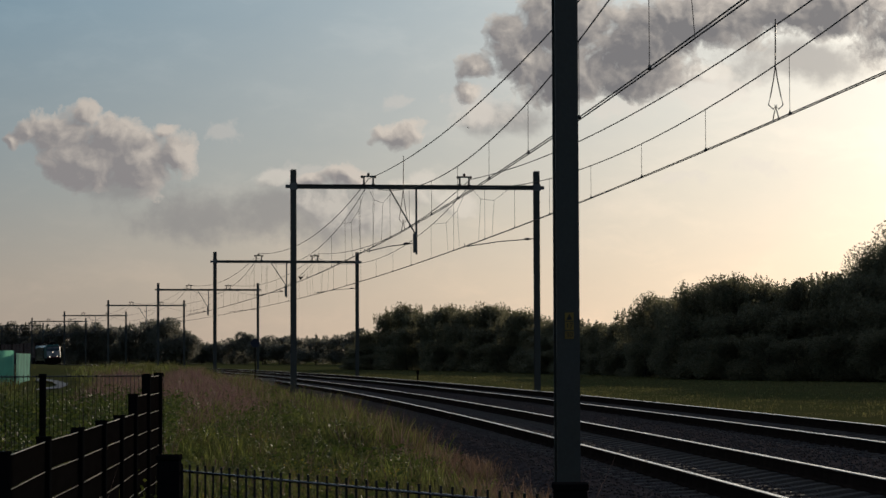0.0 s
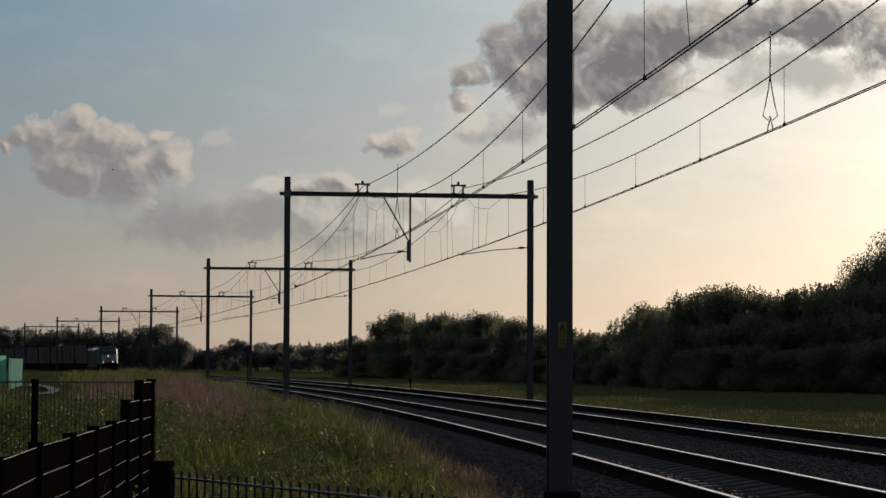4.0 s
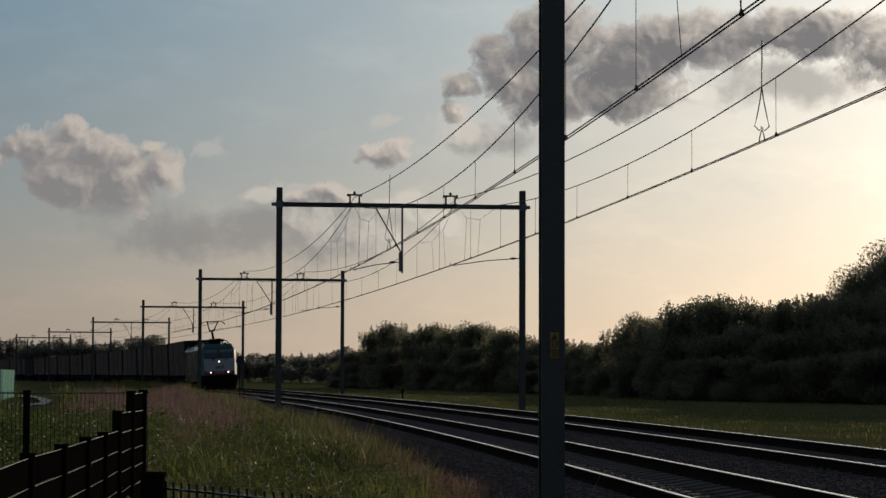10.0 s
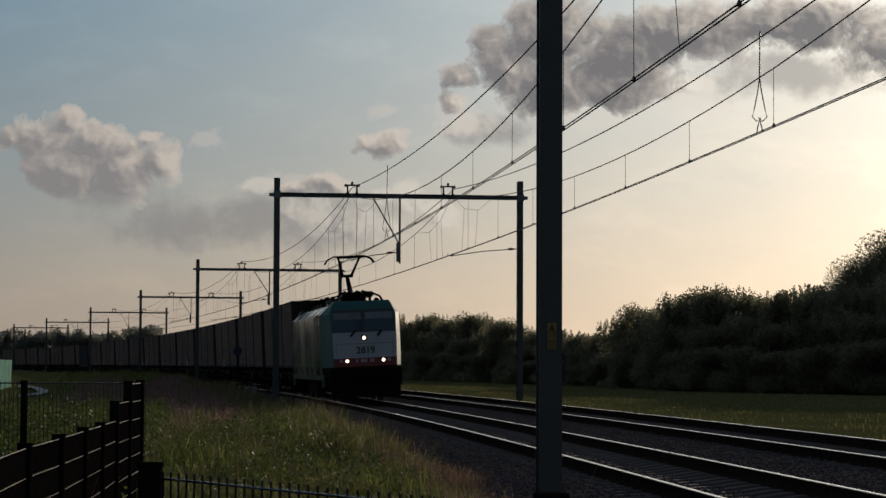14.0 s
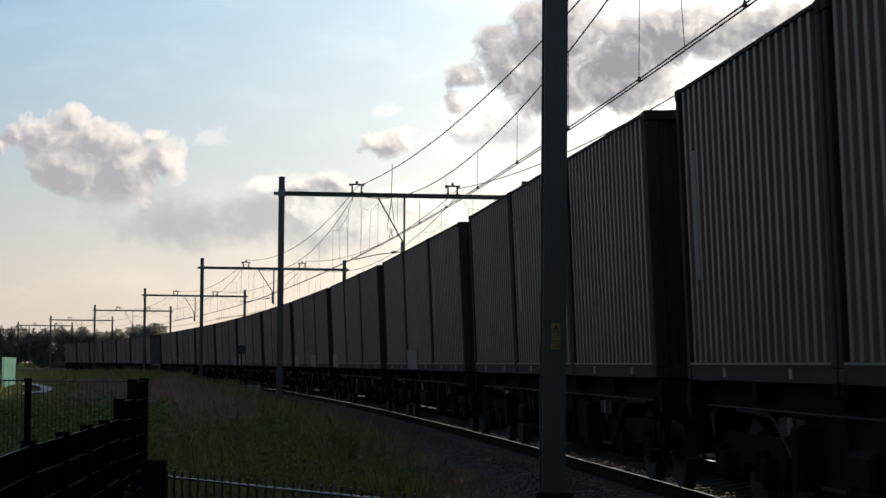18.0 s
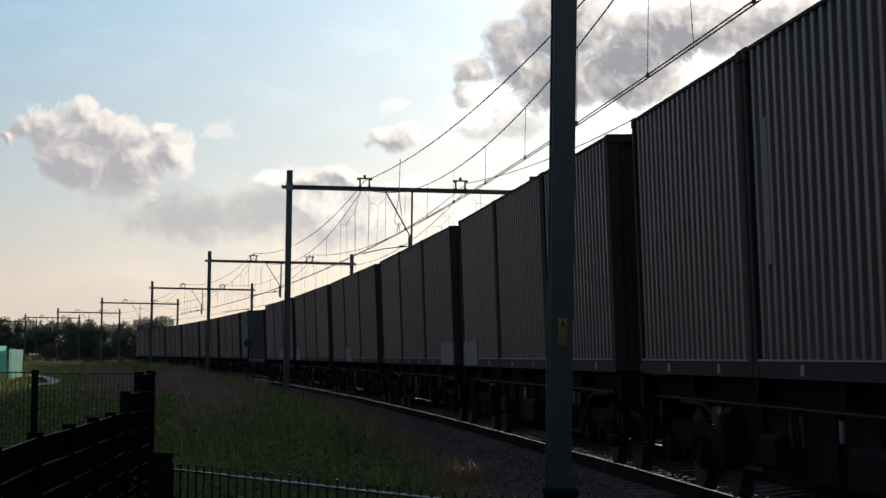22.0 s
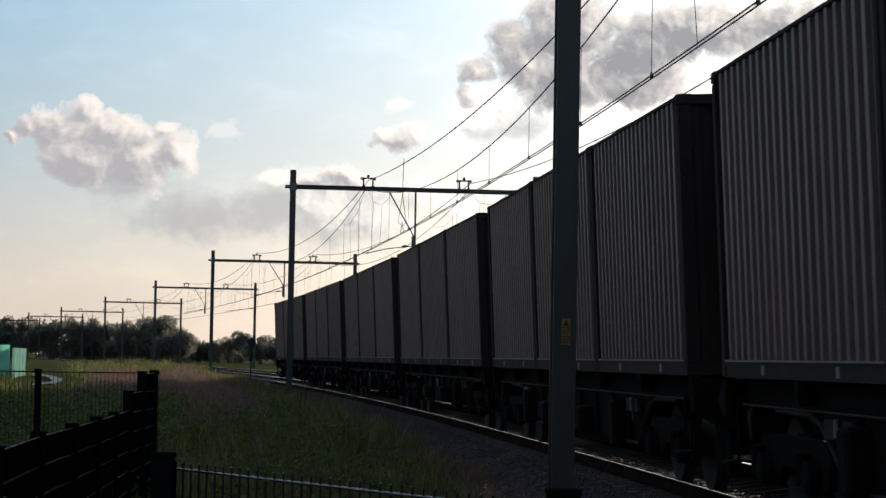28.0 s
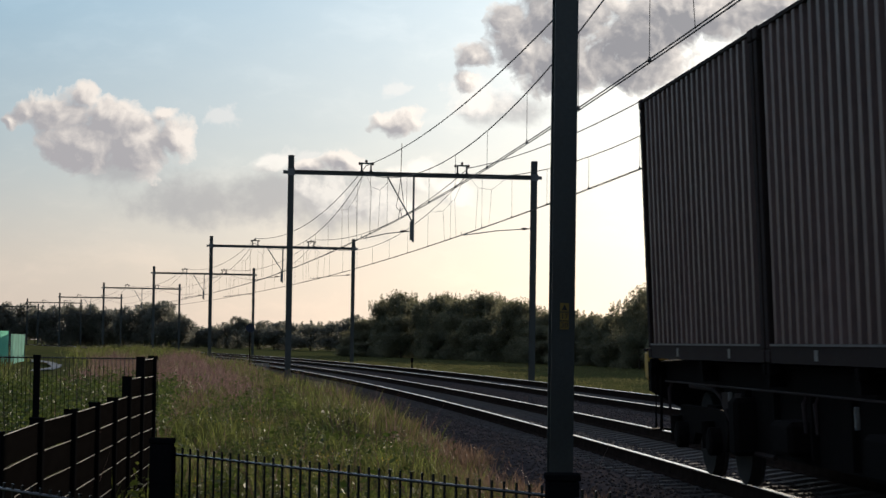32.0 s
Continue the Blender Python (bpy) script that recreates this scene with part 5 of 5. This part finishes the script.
def leafy_patches(name, label, clumps, lat0, lat1, s0, s1, height, size, mat, seed, cut):
    """Low broad-leaved weeds in patches: many small leaves round short stems."""
    rng = np.random.default_rng(seed)
    s, lat = rng.uniform(s0, s1, clumps), rng.uniform(lat0, lat1, clumps)
    cx, cy, t = np.interp(s, SS, LX), np.interp(s, SS, LY), np.interp(s, SS, TH)
    cx, cy = cx + lat * np.cos(t), cy + lat * np.sin(t)
    m = patches(0.6, cut)(cx, cy, lat, s, rng)
    cx, cy = cx[m], cy[m]
    per = 34
    i = np.repeat(np.arange(len(cx)), per)
    n = len(i)
    h = height * rng.uniform(0.4, 1.3, len(cx))[i]
    c = np.stack([cx[i] + rng.normal(0, 0.13, n), cy[i] + rng.normal(0, 0.13, n), ground_z(cx[i], cy[i]) + h * rng.uniform(0.15, 1.0, n) ** 0.7], 1)
    a, b = rng.normal(size=(n, 3)), rng.normal(size=(n, 3))
    a[:, 2] *= 0.5
    a /= np.linalg.norm(a, axis=1)[:, None]
    b -= (a * b).sum(1)[:, None] * a
    b /= np.linalg.norm(b, axis=1)[:, None]
    k = size * rng.uniform(0.5, 1.4, n)[:, None]
    v = np.stack([c - a * k, c + b * k * 0.45, c + a * k, c - b * k * 0.45], 1).reshape(-1, 3)
    tagged(new(name, raw_mesh(name, v, np.arange(n * 4).reshape(-1, 4), mat)), label, "weeds", kind="stuff")


leafy_patches("leafy_weeds", "patches of low broad-leaved green weeds in the verge", 5200, -14, -3.2, 12, 74, 0.36, 0.026, WEED, 21, -0.1)
leafy_patches("leafy_weeds", "dense dark weeds behind the mesh fence", 3400, -16, -7.3, 27, 62, 0.8, 0.04, WEED, 22, -0.9)
leafy_patches("leafy_weeds", "taller dark docks and nettles in the verge", 620, -12, -3.6, 20, 90, 0.55, 0.05, WEED, 26, 0.2)
leafy_patches("flower_heads", "scattered small yellow flower heads in the grass", 200, -9, -3.2, 14, 45, 0.35, 0.012, foliage_material("yellow_petals", (0.45, 0.32, 0.03), (0.6, 0.45, 0.06), 0.4), 23, 0.3)
leafy_patches("flower_heads", "many small pink flower heads in the tall grass", 300, -11, -5.2, 58, 100, 0.6, 0.016, foliage_material("pink_petals", (0.3, 0.14, 0.17), (0.42, 0.24, 0.27), 0.4), 25, -0.35)
leafy_patches("ballast_weeds", "scrubby reddish weeds along the foot of the ballast", 420, -3.4, -2.3, 18, 60, 0.22, 0.02, GRASS_TAN, 24, -0.2)


# ---------- fences ----------
def slat_fence():
    """Dark panel fence with bright strips, running away on the left."""
    tops = [(-2.47, 12.66, 0.86), (-2.656, 15.07, 0.86), (-2.745, 17.0, 0.86), (-2.854, 18.9, 0.86), (-2.951, 20.6, 0.86), (-3.07, 22.4, 1.025), (-3.176, 24.2, 1.207), (-3.27, 25.95, 1.207)]
    f = empty("panel_fence", None, "low black composite panel fence with thin bright aluminium strips", "fence")
    for (x, y, z), nx in zip(tops, tops[1:] + [None]):
        g = float(ground_z(x, y))
        bm = bmesh.new()
        box(bm, x - 0.045, x + 0.045, y - 0.045, y + 0.045, g - 0.1, z, 0.004)
        post = part("post", bm, BLACK_PAINT, f)
        bm = bmesh.new()
        box(bm, x - 0.05, x + 0.05, y - 0.05, y + 0.05, z, z + 0.012, 0.003)
        part("post_cap", bm, BLACK_PAINT, post)
        if nx is None:
            continue
        a, b = Vector((x, y, 0)), Vector((nx[0], nx[1], 0))
        d = (b - a).normalized()
        nrm = Vector((-d.y, d.x, 0)) * 0.012
        zt = min(z, nx[2]) - 0.02
        zz = zt
        while zz > g + 0.03:
            lo = max(g + 0.02, zz - 0.194)
            bm = bmesh.new()
            q = [a + d * 0.045, b - d * 0.045]
            vs = [bm.verts.new(p + o * nrm + Vector((0, 0, h))) for h in (lo + 0.004, zz - 0.008) for p in q for o in (-1, 1)]
            for k in ((0, 1, 3, 2), (4, 6, 7, 5), (0, 2, 6, 4), (1, 5, 7, 3), (0, 4, 5, 1), (2, 3, 7, 6)):
                bm.faces.new([vs[i] for i in k])
            part("slat", bm, SLAT, f)
            bm = bmesh.new()
            vs = [bm.verts.new(p + o * nrm + Vector((0, 0, h))) for h in (zz - 0.004, zz) for p in q for o in (-1.15, -0.85)]
            for k in ((0, 1, 3, 2), (4, 6, 7, 5), (0, 2, 6, 4), (1, 5, 7, 3), (0, 4, 5, 1), (2, 3, 7, 6)):
                bm.faces.new([vs[i] for i in k])
            part("strip", bm, ALU, f, "thin bright aluminium strip")
            zz -= 0.198


slat_fence()


def bar_fence(name, label, pts, top, low, gap, spikes, thick):
    """A welded bar fence: upright bars, double cross bars, posts."""
    f = empty(name, None, label, "fence")
    a, b = Vector((*pts[0], 0)), Vector((*pts[1], 0))
    d = (b - a).normalized()
    L = (b - a).length
    n = int(L / gap)
    me = None
    for i in range(n + 1):
        p = a + d * gap * i
        bm = bmesh.new()
        tube(bm, [(0, 0, low), (0, 0, top + spikes)], thick, 5)
        if me is None:
            me = mesh_of("bar", bm, BAR_PAINT)
        else:
            bm.free()
        ob = new("bar", me)
        ob.parent, ob.location = f, p
    hs = [top, low + 0.25] if top - low < 1.2 else [top, (top + low) / 2, low + 0.2]
    for h in hs:
        bm = bmesh.new()
        for o in (-0.009, 0.009):
            nrm = Vector((-d.y, d.x, 0)) * o
            tube(bm, [a + nrm + Vector((0, 0, h)), b + nrm + Vector((0, 0, h))], 0.0075, 10)
        part("cross_bar", bm, BAR_PAINT, f, smooth=True)
    return f


bar_fence("picket_fence", "black welded steel bar fence with projecting bar ends", ((-1.60, 13.86), (1.55, 8.94)), 0.70, -0.3, 0.105, 0.045, 0.0075)
bar_fence("picket_fence", "black welded steel bar fence closer to the viewer", ((-3.2, 12.3), (-1.1, 9.1)), 0.70, -0.3, 0.105, 0.03, 0.0075)
bar_fence("mesh_fence", "tall black steel mesh fence overgrown with weeds", ((-3.25, 26.3), (-9.5, 23.5)), 1.18, -0.5, 0.05, 0.02, 0.0035)


def fence_post(x, y, z, w, label):
    p = empty("fence_post", None, label, "fence post", "fence posts")
    g = float(ground_z(x, y))
    bm = bmesh.new()
    box(bm, x - w / 2, x + w / 2, y - w / 2, y + w / 2, g - 0.2, z - 0.02, 0.006)
    part("shaft", bm, BLACK_PAINT, p)
    bm = bmesh.new()
    box(bm, x - w / 2 - 0.006, x + w / 2 + 0.006, y - w / 2 - 0.006, y + w / 2 + 0.006, z - 0.02, z + 0.012, 0.005)
    part("cap", bm, BLACK_PAINT, p)


fence_post(-1.67, 13.8, 0.79, 0.135, "stout square black steel post at the fence corner")
fence_post(0.58, 10.42, 0.80, 0.15, "stout square black steel post in the bar fence")
fence_post(-3.30, 26.3, 1.2, 0.07, "slim black square post of the mesh fence")
fence_post(-4.55, 25.7, 1.2, 0.07, "slim black square post of the mesh fence")


# ---------- things beside the line ----------
def mast_plates():
    """Yellow warning and kilometre plates on the nearest mast."""
    m = Matrix.Translation(line(23.2)) @ pose(0, 0, 0, 0, 0, math.degrees(heading(23.2)))
    t = empty("mast_plate", m @ pose(LEFT, -0.132, 0), "small yellow plates with a warning triangle and kilometre figures", "sign")
    for z0, z1, text in ((1.745, 1.83, ""), (1.655, 1.735, "17"), (1.565, 1.645, "30")):
        pl = part("plate", box(bmesh.new(), -0.035, 0.055, -0.004, 0.0, z0, z1, 0.002), YELLOW, t)
        if text:
            me = text_mesh(text, 0.075, 0.001)
            me.materials.append(BLACK_INK)
            part("figures", me, None, pl, m=pose(0.01, -0.0055, (z0 + z1) / 2, 90, 0, 0))
        else:
            bm = slab(bmesh.new(), [(-0.02, z0 + 0.012), (0.04, z0 + 0.012), (0.01, z1 - 0.012)], 1, -0.0055, -0.004)
            part("triangle", bm, BLACK_INK, pl)


mast_plates()


def disc_sign(s, lat, top, r):
    t = empty("disc_sign", Matrix.Translation(line(s, lat, 0)) @ pose(0, 0, 0, 0, 0, math.degrees(heading(s))), "dark round lineside sign on a slim grey post", "sign")
    part("post", tube(bmesh.new(), [(0, 0, GROUND - 0.1), (0, 0, top)], 0.03, 8), UNDER, t)
    part("disc", tube(bmesh.new(), [(0, -0.06, top - r), (0, -0.05, top - r), (0, -0.04, top - r)], [r, r, r], 20), material("dark_blue_sign", (0.013, 0.019, 0.045), 0.8), t)


disc_sign(113.0, -3.25, 2.3, 0.22)


def marker_post(s, lat, top):
    t = empty("marker_post", Matrix.Translation(line(s, lat, 0)), "short dark lineside marker post with a small plate", "marker post")
    part("post", tube(bmesh.new(), [(0, 0, GROUND - 0.1), (0, 0, top)], 0.05, 8), UNDER, t)
    part("plate", box(bmesh.new(), -0.08, 0.08, -0.07, -0.055, top - 0.28, top - 0.05), UNDER, t)


marker_post(140.0, 8.6, 0.55)


def bird(t0_col, col_rate, up0, up_rate, depth, span):
    """A small dark bird crossing the sky with spread wings."""
    b = empty("bird", None, "small dark bird gliding across the evening sky", "bird", "birds in flight")
    k = span / 0.32
    part("body", tube(bmesh.new(), [(0.1 * k, 0, 0), (0.06 * k, 0, 0), (0, 0, 0), (-0.07 * k, 0, 0), (-0.13 * k, 0, 0)], [0.006 * k, 0.02 * k, 0.026 * k, 0.016 * k, 0.003], 7), UNDER, b)
    for sy in (-1, 1):
        wing = slab(bmesh.new(), [(0.05 * k, 0), (0.05 * k, sy * 0.06 * k), (-0.02 * k, sy * 0.16 * k), (-0.03 * k, sy * 0.07 * k), (-0.03 * k, 0)], 2, 0.0, 0.006 * k)
        part("wing", wing, UNDER, b, m=Matrix.Rotation(sy * 0.6, 4, "X"))
    part("tail", slab(bmesh.new(), [(-0.1 * k, -0.01 * k), (-0.18 * k, -0.03 * k), (-0.18 * k, 0.03 * k), (-0.1 * k, 0.01 * k)], 2, 0, 0.004 * k), UNDER, b)
    rows = [(t, pose(at_px(t0_col + col_rate * t, depth), depth, 1.395 + (up0 + up_rate * min(t, 10.0)) / 4000 * depth, 20, 0, 180 if col_rate < 0 else 0)) for t in (0, 4, 10, 20, 32)]
    return b, rows


def perching_bird():
    """Rests on the contact wire, drops to the far rail, flies off low over the line."""
    b, _ = bird(0, 0, 0, 0, 10, 0.5)
    wire_at = line(127.0, 0.2, 5.78)
    rail_at = line(94.0, SPACING + 0.7535, LIFT + CANT + 0.09)
    gone = line(150.0, SPACING + 1.0, 0.9)
    rows = [(0, wire_at, 40), (3.9, wire_at, 40), (4.5, wire_at * 0.6 + rail_at * 0.4, -20), (5.2, rail_at + Vector((0, 0, 0.2)), -10), (5.4, rail_at, -25), (6.8, rail_at, -25), (7.0, rail_at + Vector((-0.3, 1, 0.25)), 5), (7.5, rail_at * 0.6 + gone * 0.4, 5), (8.4, gone, 5), (10.0, line(260.0, SPACING + 9, 2.0), 0), (32, line(420.0, SPACING + 40, 5.0), 0)]
    return b, [(t, pose(p.x, p.y, p.z, 0, tip, 150)) for t, p, tip in rows]


BIRDS = [bird(829, -155, 405, -15.5, 240, 0.34), perching_bird()]


def lineside_plate():
    """A low white panel on two pegs beside the track."""
    p = Vector((PLATE[0], PLATE[1], float(ground_z(PLATE[0], PLATE[1])) + 0.3))
    t = empty("lineside_panel", Matrix.Translation(p), "low white lineside panel with a dark cross joint", "panel")
    for x in (-0.2, 0.2):
        part("peg", tube(bmesh.new(), [(x, 0.03, -0.45), (x, 0.03, 0.5)], 0.02, 6), UNDER, t)
    for x0, x1 in ((-0.32, -0.02), (0.02, 0.32)):
        for z0, z1 in ((0.22, 0.4), (0.43, 0.61)):
            part("white_field", box(bmesh.new(), x0, x1, -0.02, 0.02, z0, z1, 0.005), PALE, t)


PLATE = (-8.75, 113.0)
lineside_plate()


def netting_fence():
    """Site fence panels hung with green netting."""
    corners = [((-30.5, 131.0), (-27.6, 131.0), 1.85), ((-27.55, 131.0), (-24.85, 131.0), 1.82), ((-24.8, 131.3), (-27.4, 150.0), 1.66)]
    rng = random.Random(5)
    for (x0, y0), (x1, y1), top in corners:
        t = empty("site_fence_panel", None, "steel site fence panel covered with bright green debris netting", "fence panel", "green netting panels")
        bm = bmesh.new()
        n = 14
        d = Vector((x1 - x0, y1 - y0, 0))
        nr = Vector((-d.y, d.x, 0)).normalized()
        grid = []
        for i in range(n + 1):
            col = []
            for j in range(7):
                w = 0.025 * math.sin(i * 1.3 + j * 0.9) + rng.uniform(-0.012, 0.012)
                col.append(bm.verts.new(Vector((x0, y0, -0.6)) + d * (i / n) + nr * w + Vector((0, 0, (top + 0.6) * j / 6))))
            grid.append(col)
        for i in range(n):
            for j in range(6):
                bm.faces.new((grid[i][j], grid[i + 1][j], grid[i + 1][j + 1], grid[i][j + 1]))
        part("netting", bm, TARP, t, "creased bright green netting")
        for x, y in ((x0, y0), (x1, y1)):
            part("frame_post", tube(bmesh.new(), [(x, y, -0.65), (x, y, top + 0.03)], 0.025, 6), STEEL_DARK, t)


netting_fence()


def pool():
    """A curved strip of standing water that mirrors the sky."""
    bm = bmesh.new()
    rings = []
    for k in range(25):
        a = math.radians(-95 + 190 * k / 24)
        q = []
        for r in (0.66 + 0.05 * math.sin(5 * a), 1 + 0.05 * math.sin(3 * a + 1)):
            y = 150.0
            for _ in range(8):
                x = at_px(68 + 48 * math.cos(a) * r, y)
                y = 0.5 * y + 0.5 * (1.335 - float(ground_z(x, y))) * 4000 / (47 + 10 * math.sin(a) * r)
            q.append(bm.verts.new((x, y, float(ground_z(x, y)) + 0.06)))
        rings.append(q)
    for q, w in zip(rings, rings[1:]):
        bm.faces.new((q[0], q[1], w[1], w[0]))
    ob = part("water", bm, material("still_water", (0.07, 0.073, 0.078), 0.55, 0.0, 0.7, 0.4, 6, 0.1, 0.3))
    tagged(ob, "pale curved strip of standing water reflecting the sky", "water", kind="structure")


pool()


def weed(seed, x, y, h):
    """A tall weed: a stem with pairs of narrow leaves."""
    rng = np.random.default_rng(seed)
    g = float(ground_z(x, y))
    t = empty("tall_weed", Matrix.Translation((x, y, g)), "tall leafy green weed growing through the mesh fence", "weed", "weeds along the fence")
    part("stem", tube(bmesh.new(), [(0, 0, 0), (0.02, 0.01, h * 0.5), (-0.01, 0.02, h)], [0.008, 0.006, 0.003], 5), BARK, t)
    vs, fs = [], []
    for i in range(int(h / 0.028)):
        z = h * 0.15 + i * 0.028 * 0.85
        for k in range(2):
            a = rng.uniform(0, 6.28)
            L, w = rng.uniform(0.05, 0.11), 0.014
            d, n = np.array([math.cos(a), math.sin(a), rng.uniform(-0.2, 0.7)]), np.array([-math.sin(a), math.cos(a), 0])
            o = np.array([0, 0, z])
            b = len(vs)
            vs += [o, o + d * L * 0.5 + n * w, o + d * L, o + d * L * 0.5 - n * w]
            fs.append([b, b + 1, b + 2, b + 3])
    ob = new("leaves", raw_mesh("leaves", np.array(vs), np.array(fs), WEED))
    ob.parent = t


def weeds():
    rnd = random.Random(8)
    for i, (col, d, h) in enumerate(((146, 25.2, 1.55), (168, 25.6, 1.5), (8, 24.2, 1.5), (20, 24.0, 1.2), (120, 25.0, 1.0), (220, 25.5, 0.9), (95, 24.6, 0.8), (190, 25.6, 1.1), (240, 26.0, 0.8), (45, 24.2, 0.9))):
        weed(100 + i, at_px(col, d), d, h)
    for i in range(26):
        s = rnd.uniform(24, 46)
        p = line(s, rnd.uniform(-3.6, -2.3))
        weed(200 + i, p.x, p.y, rnd.uniform(0.2, 0.55))


weeds()
motions()
